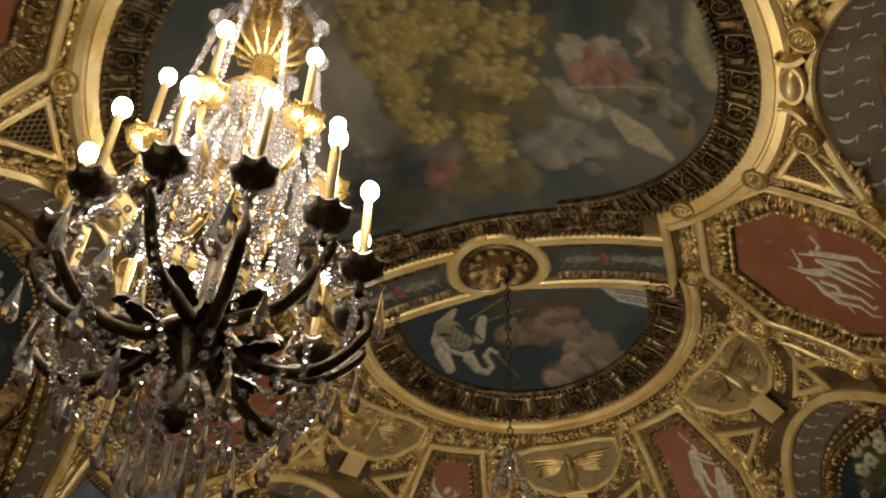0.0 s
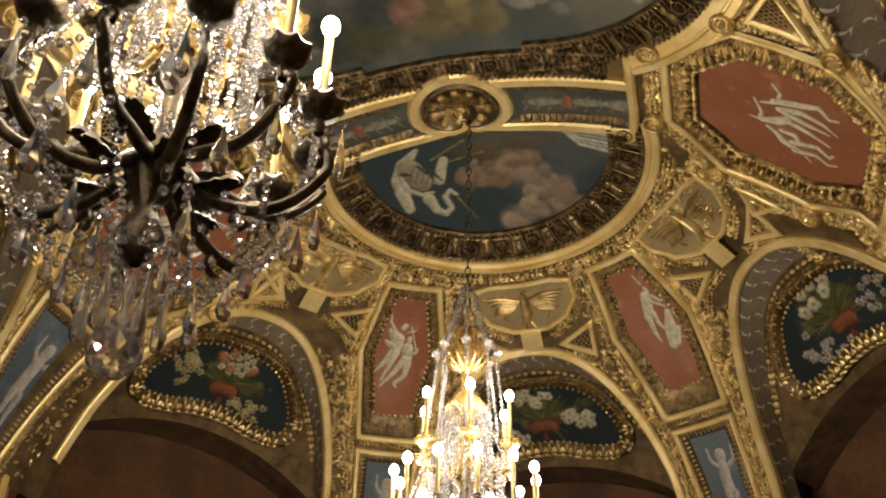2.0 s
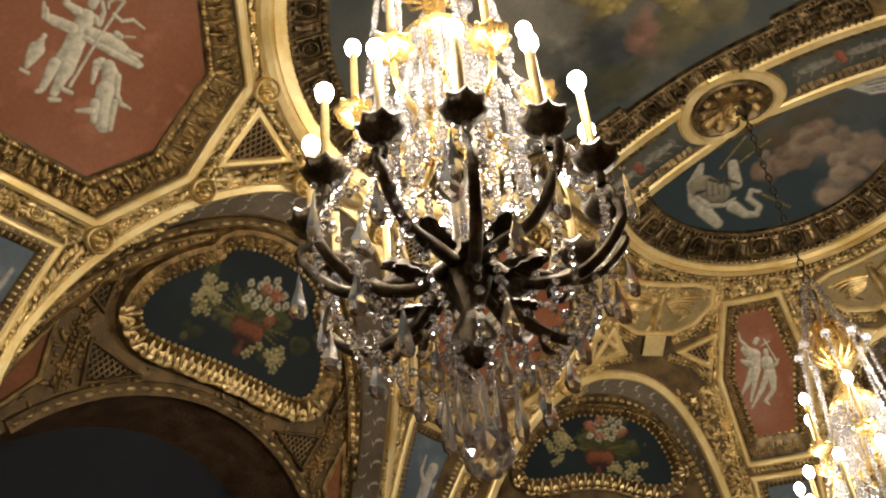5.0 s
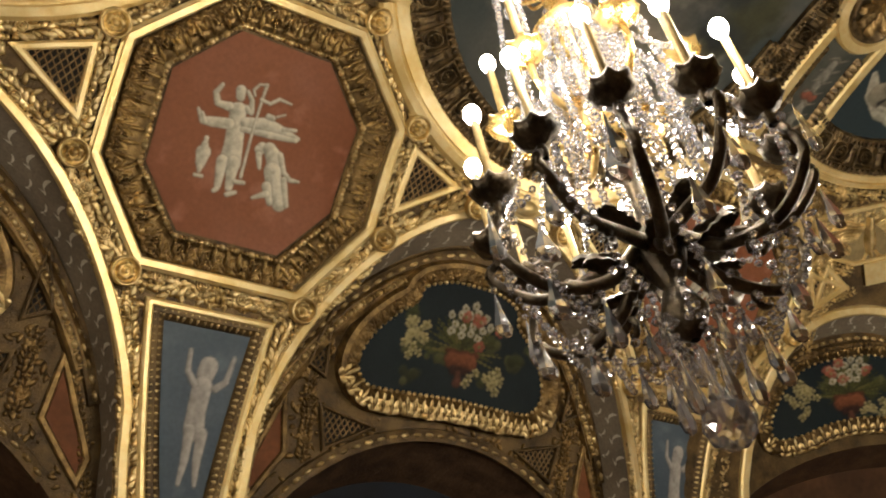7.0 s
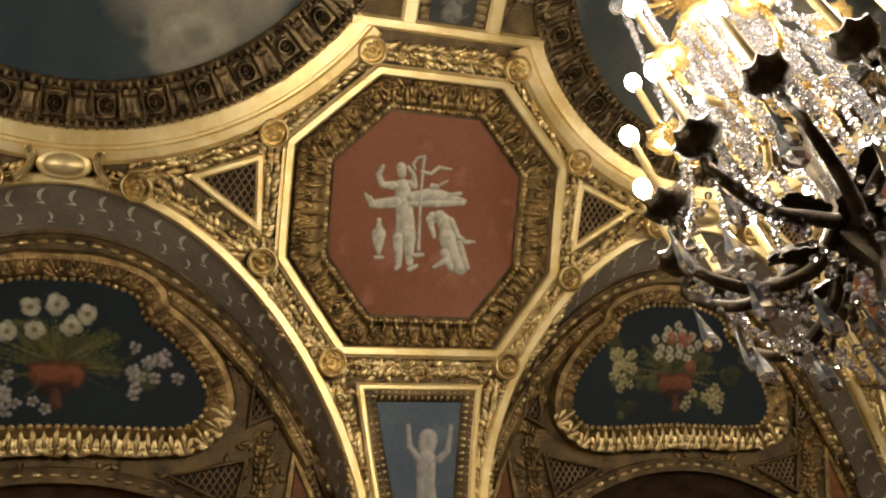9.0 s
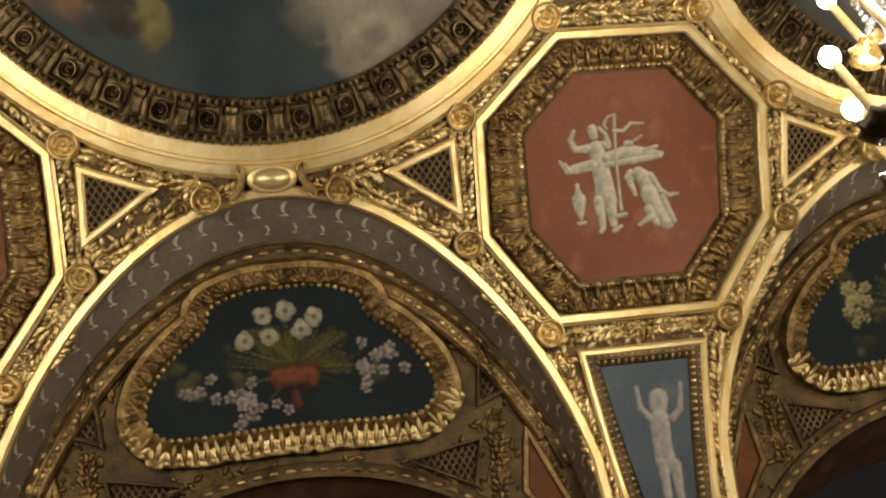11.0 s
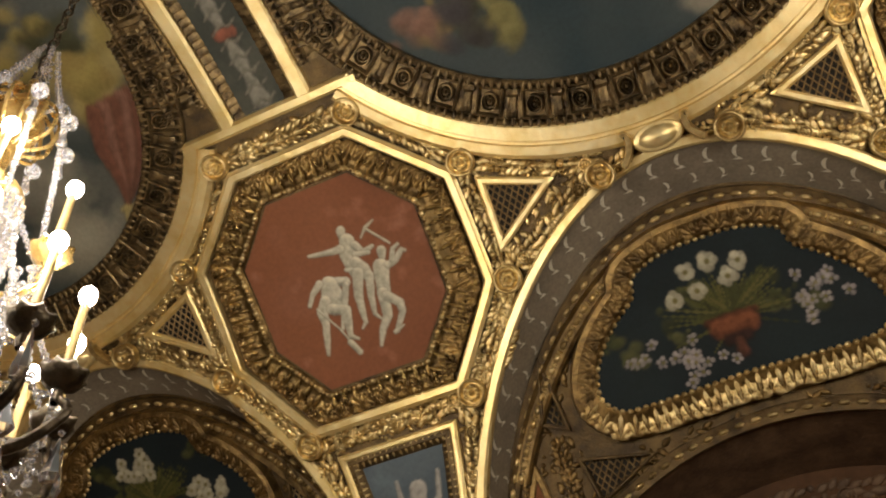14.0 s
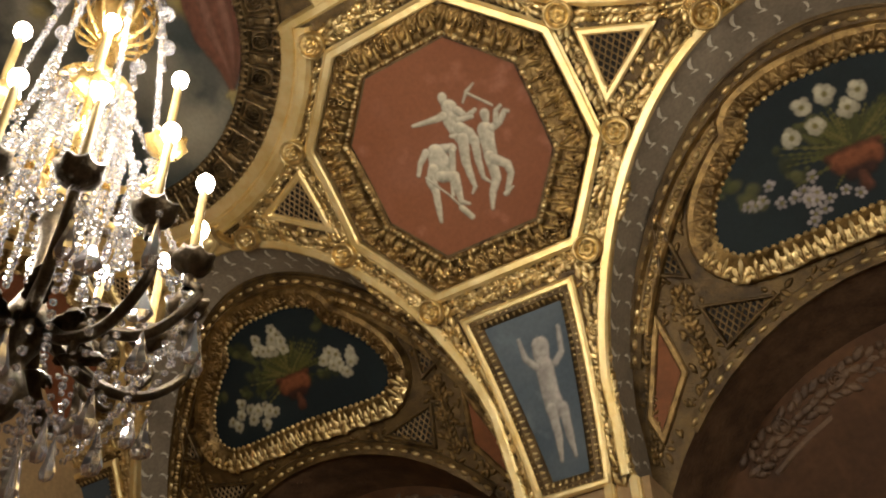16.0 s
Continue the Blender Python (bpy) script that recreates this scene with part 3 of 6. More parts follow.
# a bird with raised wings and a curved neck, in plan
SWAN = [
    ([(0.343, 0.281), (0.44, 0.368), (0.495, 0.489), (0.491, 0.585)], [0.034, 0.088, 0.102, 0.088]),
    ([(0.418, 0.416), (0.368, 0.54)], [0.152, 0.131]),
    ([(0.2, 0.4), (0.262, 0.549)], [0.055, 0.076]),
    ([(0.504, 0.579), (0.489, 0.714)], [0.088, 0.063]),
    ([(0.481, 0.466), (0.464, 0.568), (0.388, 0.634), (0.318, 0.632)], [0.024, 0.028, 0.028, 0.021]),
    ([(0.355, 0.674), (0.326, 0.769), (0.275, 0.812), (0.232, 0.776), (0.255, 0.684), (0.216, 0.646), (0.178, 0.684)], [0.078, 0.05, 0.039, 0.035, 0.035, 0.032, 0.021]),
    ([(0.175, 0.712), (0.093, 0.881)], [0.011, 0.007]),
    ([(0.274, 0.385), (0.047, 0.273)], [0.01, 0.007]),
    ([(0.16, 0.422), (-0.05, 0.382)], [0.01, 0.007]),
    ([(0.468, 0.438), (0.418, 0.464)], [0.014, 0.014]),
    ([(0.359, 0.41), (0.322, 0.481)], [0.017, 0.014]),
    ([(0.284, 0.485), (0.242, 0.555)], [0.017, 0.01]),
]
DRAPED = {1: ROBED, 2: TOILING, 3: FLOWING, 4: PAIRED, 5: RAISED, 6: JOINED}


def pale_group(pt, x, s, kind, scale=1.0, mirror=1):
    """A pale grisaille group as plain draped shapes: strokes of places and widths."""
    colour = STONE if kind != 5 else (.36, .34, .31)
    for pts, widths in DRAPED[kind]:
        pt.limb([(x + a * scale * mirror, s + b * scale) for a, b in pts], [w * scale * .94 for w in widths], colour, .004, .6, 1, .003)


def worn_ground(pt, dark, pale):
    pt.wash(dark, 1.6, .38, .68, pt.seed + 5)
    pt.wash(pale, 2.6, .50, .78, pt.seed + 6)
    pt.wash(np.array(pale) * 1.15, 9, .64, .82, pt.seed + 7)


# ---- the shell: vault, apse, arches, lunettes, walls, floor ----
SETBACK = 0.24                          # how far the lunettes stand behind their arches
S_LOW = 3.50
AZ_ARCH, AZ_HALF = [-60.0, -2.0, 56.0], 21.5
AZ_PIER = [-90.0, -30.5, 27.5, 90.0]


def apse_arch(az, mid):
    u = abs(az - mid) / AZ_HALF
    return S_LOW if u >= 1 else S_LOW - (S_LOW - 1.96) * (1 - u ** 2.3) ** 0.42


def dome_at(az, s, n=0.0):
    th, r = s / RV, RV - n
    return Vector((XAPSE - r * math.sin(th) * math.cos(radians(az)), Y0 - r * math.sin(th) * math.sin(radians(az)), ZC + r * math.cos(th)))


def edge_s(dx, half):
    if abs(dx) >= half:
        return S_LOW
    z = ARCH_Z - 0.17 + math.sqrt(max(0.0, 1 - (dx / half) ** 2)) * (1.24 + 0.17)
    if abs(dx) < half * 0.999:
        z = max(z, ZC + RV * math.cos(S_LOW / RV))
        zz = ARCH_Z + math.sqrt(half * half - dx * dx) * 1.24 / half
        z = zz if zz > ARCH_Z + 0.25 else z
    return min(S_LOW, RV * math.acos(min(1, (z - ZC) / RV)))


def inner_s(dx):
    """The arch of the niche under a lunette."""
    r = 1.376
    return min(S_LOW, 2.79 + r - math.sqrt(max(0, r * r - dx * dx))) if abs(dx) < r else S_LOW


def arc_xs(mid, half, count=28):
    return [mid + half * math.sin(math.pi / 2 * k / count) for k in range(-count, count + 1)]


bm = bmesh.new()
for side in (1, -1):
    put = vault(side)
    for bay, half, lo, hi in zip(BAYS, HALF, PIERS, PIERS[1:]):
        xs = [lo] + arc_xs(bay, half) + [hi]
        grid(bm, [[put(x, edge_s(x - bay, half) * k / 30) for k in range(31)] for x in xs])
for mid, lo, hi in zip(AZ_ARCH, AZ_PIER, AZ_PIER[1:]):
    azs = [lo] + arc_xs(mid, AZ_HALF, 20) + [hi]
    grid(bm, [[dome_at(az, 0.02 + (apse_arch(az, mid) - .02) * k / 30) for k in range(31)] for az in azs])
tagged(part("ceiling", bm, UMBER), "vaulted ceiling with dark gilded ground", "ceiling", kind="structure")


def arch_soffit(name, rows, label):
    bm = bmesh.new()
    grid(bm, rows)
    return tagged(part(name, bm, SOFFIT), label, "arch", kind="structure")


def crescents(bm, places):
    """Painted hooks along a soffit: (pose, flip, size)."""
    for m, flip, k in places:
        rim = []
        for i in range(7):
            a = -1.2 + 2.5 * i / 6
            rim.append((flip * .5 * math.cos(a), .5 * math.sin(a), .004))
        inn = [(flip * (.5 * math.cos(-1.2 + 2.5 * i / 6) - .24 * math.sin(math.pi * min(1, i / 6 + .12))), .46 * math.sin(-1.2 + 2.5 * i / 6), .004) for i in range(7)]
        vs = [bm.verts.new(m @ Vector([c * k for c in p[:2]] + [.003])) for p in rim + inn]
        for i in range(6):
            bm.faces.new((vs[i], vs[i + 1], vs[8 + i], vs[7 + i]))
        tip = [bm.verts.new(m @ Vector((flip * x * k, y * k, .003))) for x, y in ((.16, .42), (.62, .52), (.05, .62))]
        bm.faces.new(tip)


def soffit_marks(parent, edge):
    """Two rows of hooks on a soffit, from a list of (front point, back point)."""
    bm = bmesh.new()
    pts = [f for f, b in edge]
    total = sum((b - a).length for a, b in zip(pts, pts[1:]))
    count, run, nxt, places = max(6, round(total / 0.118)), 0.0, 0.0, []
    mids = edge[len(edge) // 2][0] + Vector((0, 0, -0.9))
    nxt = total / count / 2
    for (f0, b0), (f1, b1) in zip(edge, edge[1:]):
        d = (f1 - f0).length
        while nxt <= run + d:
            k = (nxt - run) / d
            f, b = f0.lerp(f1, k), b0.lerp(b1, k)
            ex, ey = (f1 - f0).normalized(), (b - f).normalized()
            up = ex.cross(ey).normalized()
            if up.dot(mids - f) < 0:
                up = -up
            xa = ey.cross(up)
            for depth, flip, size in ((.24, 1, .076), (.70, -1, .052)):
                m = Matrix((xa, ey, up)).transposed().to_4x4()
                m.translation = f.lerp(b, depth) + up * 0.002
                places.append((m, flip, size))
            nxt += total / count
        run += d
    crescents(bm, places)
    ob = part("painted_hooks", bm, CHALK, parent, "pale painted hook pattern")
    ob["kind"] = "stuff"


for side in (1, -1):
    put = vault(side)
    back = shifted(put, SETBACK)
    deep = shifted(put, SETBACK + 0.42)
    for number, (bay, half) in enumerate(zip(BAYS, HALF)):
        xs = arc_xs(bay, half)
        front = [put(x, edge_s(x - bay, half)) for x in xs]
        rear = [back(x, edge_s(x - bay, half)) for x in xs]
        arch = arch_soffit("arch", [[a, a.lerp(b, .5), b] for a, b in zip(front, rear)], "taupe painted arch soffit with pale hooks")
        soffit_marks(arch, list(zip(front, rear)))
        k = half / 1.24
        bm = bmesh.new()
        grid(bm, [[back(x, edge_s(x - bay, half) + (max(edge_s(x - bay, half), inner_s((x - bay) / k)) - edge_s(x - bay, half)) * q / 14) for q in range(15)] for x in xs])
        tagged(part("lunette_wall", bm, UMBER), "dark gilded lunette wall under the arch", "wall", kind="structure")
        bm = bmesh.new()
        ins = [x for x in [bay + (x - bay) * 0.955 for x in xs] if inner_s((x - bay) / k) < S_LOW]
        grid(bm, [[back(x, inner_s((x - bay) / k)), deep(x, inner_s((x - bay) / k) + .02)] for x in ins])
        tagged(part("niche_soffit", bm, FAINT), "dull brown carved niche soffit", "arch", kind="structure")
        bm = bmesh.new()
        grid(bm, [[deep(x, inner_s((x - bay) / k) - .1), deep(x, S_LOW), deep(x, S_LOW + .3) + Vector((0, 0, -.3)), Vector((x, deep(x, S_LOW + .3).y, 0.0))] for x in [bay + half * 1.02 * q / 12 for q in range(-12, 13)]])
        tagged(part("niche_wall", bm, PANE if (number == 0 and side == 1) else TIMBER), "dark night window in the niche" if (number == 0 and side == 1) else "russet painted niche wall", "wall", kind="structure")
        if number == 0 and side == 1:
            continue
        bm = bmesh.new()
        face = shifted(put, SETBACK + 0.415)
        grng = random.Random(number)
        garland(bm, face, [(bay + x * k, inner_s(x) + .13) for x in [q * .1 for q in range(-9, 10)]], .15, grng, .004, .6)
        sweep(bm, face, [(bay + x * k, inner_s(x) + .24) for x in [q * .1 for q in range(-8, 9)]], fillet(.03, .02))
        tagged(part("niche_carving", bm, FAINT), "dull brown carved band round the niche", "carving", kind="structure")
    # piers down to the floor
    for no, x in enumerate(PIERS):
        w = 0.33
        bm = bmesh.new()
        top = [put(x - w, S_LOW - .06), put(x + w, S_LOW - .06)]
        grid(bm, [[Vector((p.x, p.y, p.z)), Vector((p.x, p.y, 0))] for p in top] , False)
        for p in top:
            grid(bm, [[p, Vector((p.x, p.y, 0))], [p + Vector((0, -side * .7, 0)), Vector((p.x, p.y - side * .7, 0))]], False)
        tagged(part("pier", bm, PLASTER), "ochre painted pier between the arches", "wall", kind="structure")
        # gilt strips run on from the arch edges down the pier
        lip, low = put(x, S_LOW - .06), put(x, S_LOW - .06).z
        for dx in (-.275, -.16, .16, .275):
            bm = bmesh.new()
            bmesh.ops.create_cube(bm, size=1, matrix=Matrix.Translation((x + dx, lip.y + side * .012, low - .6)) @ Matrix.Diagonal((.045, .05, 1.2, 1)))
            bmesh.ops.bevel(bm, geom=list(bm.edges), offset=.008, segments=2, affect="EDGES")
            tagged(part("trim", bm, GOLD), "bright gilded strip down the pier", "moulding", kind="structure")
for mid in AZ_ARCH:
    azs = arc_xs(mid, AZ_HALF, 22)
    def out(az, s, by):
        p = dome_at(az, s)
        return p + Vector((-math.cos(radians(az)), -math.sin(radians(az)), 0)) * by
    edge = [(dome_at(az, apse_arch(az, mid)), out(az, apse_arch(az, mid), .2)) for az in azs]
    arch = arch_soffit("arch", [[a, a.lerp(b, .5), b] for a, b in edge], "taupe painted apse arch soffit with pale hooks")
    soffit_marks(arch, edge)
    def low(az):
        return min(S_LOW, 2.68 + 1.25 - math.sqrt(max(0, 1.5625 - (radians(az - mid) * 2.35) ** 2)))
    bm = bmesh.new()
    grid(bm, [[out(az, apse_arch(az, mid) + (max(apse_arch(az, mid), low(az)) - apse_arch(az, mid)) * q / 12, .2) for q in range(13)] for az in azs])
    tagged(part("lunette_wall", bm, UMBER), "dark gilded lunette wall in the apse", "wall", kind="structure")
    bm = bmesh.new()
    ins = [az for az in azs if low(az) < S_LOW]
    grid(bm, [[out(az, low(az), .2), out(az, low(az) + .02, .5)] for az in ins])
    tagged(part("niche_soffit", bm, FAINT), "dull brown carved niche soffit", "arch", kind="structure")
    bm = bmesh.new()
    grid(bm, [[out(az, low(az) - .1, .5), out(az, S_LOW, .5), out(az, S_LOW, .5) - Vector((0, 0, 1)), Vector((out(az, S_LOW, .5).x, out(az, S_LOW, .5).y, 0))] for az in [mid + AZ_HALF * 1.05 * q / 10 for q in range(-10, 11)]])
    tagged(part("niche_wall", bm, TIMBER), "russet painted apse niche wall", "wall", kind="structure")
for az in AZ_PIER[1:-1]:
    bm = bmesh.new()
    w = 7.5
    rows = [[dome_at(az + q * w / 2, S_LOW - .06), Vector((dome_at(az + q * w / 2, S_LOW - .06).x, dome_at(az + q * w / 2, S_LOW - .06).y, 0))] for q in (-2, -1, 0, 1, 2)]
    grid(bm, rows)
    tagged(part("pier", bm, PLASTER), "ochre painted pier in the apse", "wall", kind="structure")
bm = bmesh.new()
bmesh.ops.create_cube(bm, size=1, matrix=Matrix.Translation((-1.2, Y0, -0.05)) @ Matrix.Diagonal((13, 8.4, .1, 1)))
tagged(part("floor", bm, PARQUET), "oak parquet floor", "floor", kind="structure")
bm = bmesh.new()
for c, d in (((4.55, Y0, 2.8), (.2, 8.2, 5.8)), ((-7.6, Y0, 2.8), (.2, 8.2, 5.8)), ((-1.5, Y0 - 4.1, 2.8), (12.3, .2, 5.8)), ((-1.5, Y0 + 4.1, 2.8), (12.3, .2, 5.8))):
    bmesh.ops.create_cube(bm, size=1, matrix=Matrix.Translation(c) @ Matrix.Diagonal((*d, 1)))
tagged(part("wall_outer", bm, PLASTER), "plain outer walls round the room", "wall", kind="structure")


# ---- the octagons, their garlands, grilles and figure panels on the piers ----
def both(pts):
    """The outline of the right-hand points, mirrored into a closed one."""
    return list(pts) + [(-x, s) for x, s in reversed(pts)]


OCT_ROS = both([(.33, 1.11), (.70, 1.50), (.71, 2.045), (.40, 2.46)])
OCT_OUT = both([(.285, 1.185), (.63, 1.53), (.635, 2.025), (.36, 2.41)])
OCT_IN = both([(.255, 1.225), (.58, 1.545), (.585, 2.005), (.33, 2.365)])
OCT_BEAD = both([(.215, 1.335), (.455, 1.59), (.45, 2.01), (.245, 2.27)])
OCT_FIELD = both([(.205, 1.36), (.43, 1.60), (.425, 2.0), (.23, 2.245)])


def octagon_mid(a, b, k):
    return [(p[0] + (q[0] - p[0]) * k, p[1] + (q[1] - p[1]) * k) for p, q in zip(a, b)]


def pier_surface(x, side):
    return drawn_in(vault(side), x, .21, .82) if x == PIERS[0] and side < 0 else vault(side)


def octagon(x, side, kind, seed):
    rng = random.Random(seed)
    surface = pier_surface(x, side)
    put = moved_to(surface, x)
    th = thing("octagon_panel", "terracotta octagon with pale shapes in gilded leaf frame", "ceiling panel", "octagons along the vault", at=surface(x, 1.8))
    bm = bmesh.new()
    gx, gs = spread(OCT_FIELD, 120, .008) if kind < 4 else spread(OCT_FIELD, 60)
    pt = Paint(gx, gs, EARTH, seed)
    worn_ground(pt, (.205, .072, .031), (.262, .108, .062))
    pale_group(pt, 0, 1.80, kind)
    canvas("field", put, gx, gs, .008, pt, th, "terracotta field with pale painted shapes")
    sweep(bm, put, OCT_OUT, [(0.024, 0), (.024, .036), (.016, .044), (-.010, .044), (-.015, .036), (-.026, .030)], True)
    part("gilt_fillet", bm, GOLD, th, "bright gilded fillet")
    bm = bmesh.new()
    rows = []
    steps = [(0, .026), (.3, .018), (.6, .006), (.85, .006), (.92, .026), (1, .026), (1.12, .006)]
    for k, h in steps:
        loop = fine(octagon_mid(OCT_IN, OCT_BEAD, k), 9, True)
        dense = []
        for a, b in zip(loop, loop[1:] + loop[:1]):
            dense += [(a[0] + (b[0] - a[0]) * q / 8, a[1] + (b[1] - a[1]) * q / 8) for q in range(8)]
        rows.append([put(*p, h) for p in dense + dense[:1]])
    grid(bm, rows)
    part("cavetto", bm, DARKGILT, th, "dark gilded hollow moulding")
    mid = octagon_mid(OCT_IN, OCT_BEAD, .42)
    for px, ps, a in along(mid, 0.058, True):
        piece("leaf", PALMETTE, basis(put, px, ps, .012, a + rng.uniform(-.15, .15)) @ Matrix.Diagonal((rng.uniform(.068, .078), rng.uniform(.104, .116), rng.uniform(.085, .11), 1)), th)
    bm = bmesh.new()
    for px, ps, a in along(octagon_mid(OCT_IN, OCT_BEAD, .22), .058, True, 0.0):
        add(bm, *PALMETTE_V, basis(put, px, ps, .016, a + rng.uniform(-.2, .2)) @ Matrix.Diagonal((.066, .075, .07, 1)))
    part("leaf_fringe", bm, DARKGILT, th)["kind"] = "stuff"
    bm = bmesh.new()
    for n, (px, ps, a) in enumerate(along(OCT_BEAD, .023, True)):
        w = (.036, .030, .034) if n % 3 == 0 else (.014, .020, .022)
        add(bm, *BERRY_V, basis(put, px, ps, .026, a) @ Matrix.Diagonal((w[0], w[1], w[2], 1)))
    part("bead_moulding", bm, OLDGOLD, th)["kind"] = "stuff"
    for a, b in zip(OCT_ROS, OCT_ROS[1:] + OCT_ROS[:1]):
        ln = math.hypot(b[0] - a[0], b[1] - a[1])
        u = ((b[0] - a[0]) / ln * .05, (b[1] - a[1]) / ln * .05)
        bm = bmesh.new()
        garland(bm, put, [(a[0] + u[0], a[1] + u[1]), (b[0] - u[0], b[1] - u[1])], .10, rng)
        part("garland", bm, OLDGOLD, th, "carved gilded garland")["kind"] = "stuff"
    for px, ps in OCT_ROS:
        piece("rosette", ROSETTE, basis(put, px, ps, .022, rng.uniform(0, 1), .125), th)
    return th


def grille(put, corners, flip, label="dark wire grille in gilded triangle frame", rim=.034, mat=None):
    """A three-cornered vent with crossed wires; corners run round it."""
    cx, cs = sum(p[0] for p in corners) / 3, sum(p[1] for p in corners) / 3
    th = thing("vent_grille", label, "grille", "triangular grilles", at=put(cx, cs))
    # a near-black sheet stands for the shade behind the wires
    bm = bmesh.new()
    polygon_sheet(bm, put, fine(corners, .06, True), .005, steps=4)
    part("opening_shade", bm, BLACK, th)
    out = [(cx + (x - cx) * 1.16, cs + (s - cs) * 1.16) for x, s in corners]
    bm = bmesh.new()
    sweep(bm, put, out, fillet(rim, .03), True)
    part("frame", bm, mat or GOLD, th, "gilded frame")
    # crossed wires, clipped by the triangle
    def inside(p):
        sg = [(b[0] - a[0]) * (p[1] - a[1]) - (b[1] - a[1]) * (p[0] - a[0]) for a, b in zip(corners, corners[1:] + corners[:1])]
        return all(v >= 0 for v in sg) or all(v <= 0 for v in sg)
    bm = bmesh.new()
    for d in ((.55, .83), (-.55, .83)):
        for k in range(-14, 15):
            ox, os = cx + k * .031, cs
            t = [q * .006 for q in range(-70, 71) if inside((ox + d[0] * q * .006, os + d[1] * q * .006))]
            if len(t) > 2:
                sweep(bm, put, [(ox + d[0] * t[0], os + d[1] * t[0]), (ox + d[0] * t[-1], os + d[1] * t[-1])], [(-.0035, .008), (0, .015), (.0035, .008)])
    part("wire_mesh", bm, MESHGOLD, th)["kind"] = "stuff"


def figure_panel(put, top, low, wt, wl, kind, seed, at, taper=True):
    """The narrow blue panel under an octagon."""
    rng = random.Random(seed)
    th = thing("painted_panel", "slate blue panel with pale shape in gilded frame", "ceiling panel", "blue panels on the piers", at=at)
    edge = [(-wt, top), (wt, top), (wl, low), (-wl, low)]
    bm = bmesh.new()
    down, across = np.meshgrid(np.linspace(0, 1, 90), np.linspace(-1, 1, 50), indexing="ij")
    gx, gs = across * (wt + (wl - wt) * down), top + (low - top) * down
    pt = Paint(gx, gs, (.085, .115, .145), seed)
    worn_ground(pt, (.068, .094, .12), (.11, .14, .165))
    pale_group(pt, 0, top + (low - top) * .46, 5, (low - top) / .74)
    canvas("field", put, gx, gs, .008, pt, th, "slate blue field with pale painted shape")
    def grown(d):
        return [(-wt - d, top - d * .8), (wt + d, top - d * .8), (wl + d, low + d * .8), (-wl - d, low + d * .8)]
    sweep(bm, put, grown(.075), fillet(.036, .036), True)
    part("gilt_fillet", bm, GOLD, th, "bright gilded fillet")
    bm = bmesh.new()
    sweep(bm, put, grown(.033), [(-.03, .012), (-.02, .03), (.0, .034), (.02, .02), (.03, .008)], True)
    part("hollow_moulding", bm, UMBER, th)
    bm = bmesh.new()
    for px, ps, a in along(grown(.034), .03, True):
        add(bm, *LEAF_V, basis(put, px, ps, .02, a + math.pi + rng.uniform(-.2, .2)) @ Matrix.Diagonal((.032, .055, .05, 1)))
    part("leaf_moulding", bm, OLDGOLD, th)["kind"] = "stuff"
    return th


def pier_dress(x, side, seed):
    """Garlands from an octagon to the crowns of the arches and down the pier."""
    rng = random.Random(seed)
    surface = pier_surface(x, side)
    put = moved_to(surface, x)
    th = thing("garland_carving", "carved gilded garlands of leaves and flowers round pier", "carving", "garlands on the piers", at=surface(x, 2.6))
    i = PIERS.index(x)
    for sg in (-1, 1):
        j = i if sg > 0 else i - 1
        if 0 <= j < len(BAYS):
            half, reach = HALF[j], abs(BAYS[j] - x)
        elif i == 0:
            half, reach = 1.24, 1.42
        else:
            continue
        k = reach / 1.5
        paths = [[(.76, 1.52), (1.04, 1.655), (reach - .25, 1.715)]]
        low = [(reach - .3, 1.745), (1.05 * k, 1.845), (.9, 1.93), (.77, 2.0)]
        paths.append(low)
        if i == 0 and sg < 0:
            paths = [[(.74, 1.55), (.86, 1.8), (.78, 1.98)]]
        pts = []
        for q in range(12):
            s = 2.53 + (3.45 - 2.53) * q / 11
            z = ZC + RV * math.cos(s / RV)
            dx = half * math.sqrt(max(0, 1 - ((z - ARCH_Z) / 1.24) ** 2)) if z > ARCH_Z else half
            e = reach - dx
            pan = .275 + (.19 - .275) * (s - 2.53) / .9
            pts.append(((e + pan) / 2 + .005, s))
        paths.append(pts)
        paths.append([(.705, 2.10), (.60, 2.30), (.44, 2.48)])
        for p in paths:
            bm = bmesh.new()
            garland(bm, put, [(sg * a, b) for a, b in p], .10, rng)
            part("garland", bm, OLDGOLD, th)["kind"] = "stuff"
    bm = bmesh.new()
    garland(bm, put, [(-.3, 2.475), (.3, 2.475)], .075, rng)
    part("garland", bm, OLDGOLD, th)["kind"] = "stuff"
    tri = [(.755, 1.625), (.985, 1.715), (.745, 1.88)]
    for sg in (-1, 1):
        if i == 0 and sg < 0:
            grille(put, [(-.80, 1.66), (-.95, 1.78), (-.82, 1.86)], 1)
        elif i + (0 if sg > 0 else -1) < len(BAYS):
            grille(put, [(sg * a, b) for a, b in tri], sg)


for side in (1, -1):
    for i, x in enumerate(PIERS):
        kind = {(0, -1): 3, (1, 1): 1, (2, 1): 2}.get((i, side), 4)
        octagon(x, side, kind, 10 + i + 5 * side)
        pier_dress(x, side, 40 + i + 5 * side)
        figure_panel(moved_to(vault(side), x), 2.62, 3.36, .195, .085, 5, 60 + i + 5 * side, vault(side)(x, 3.0))


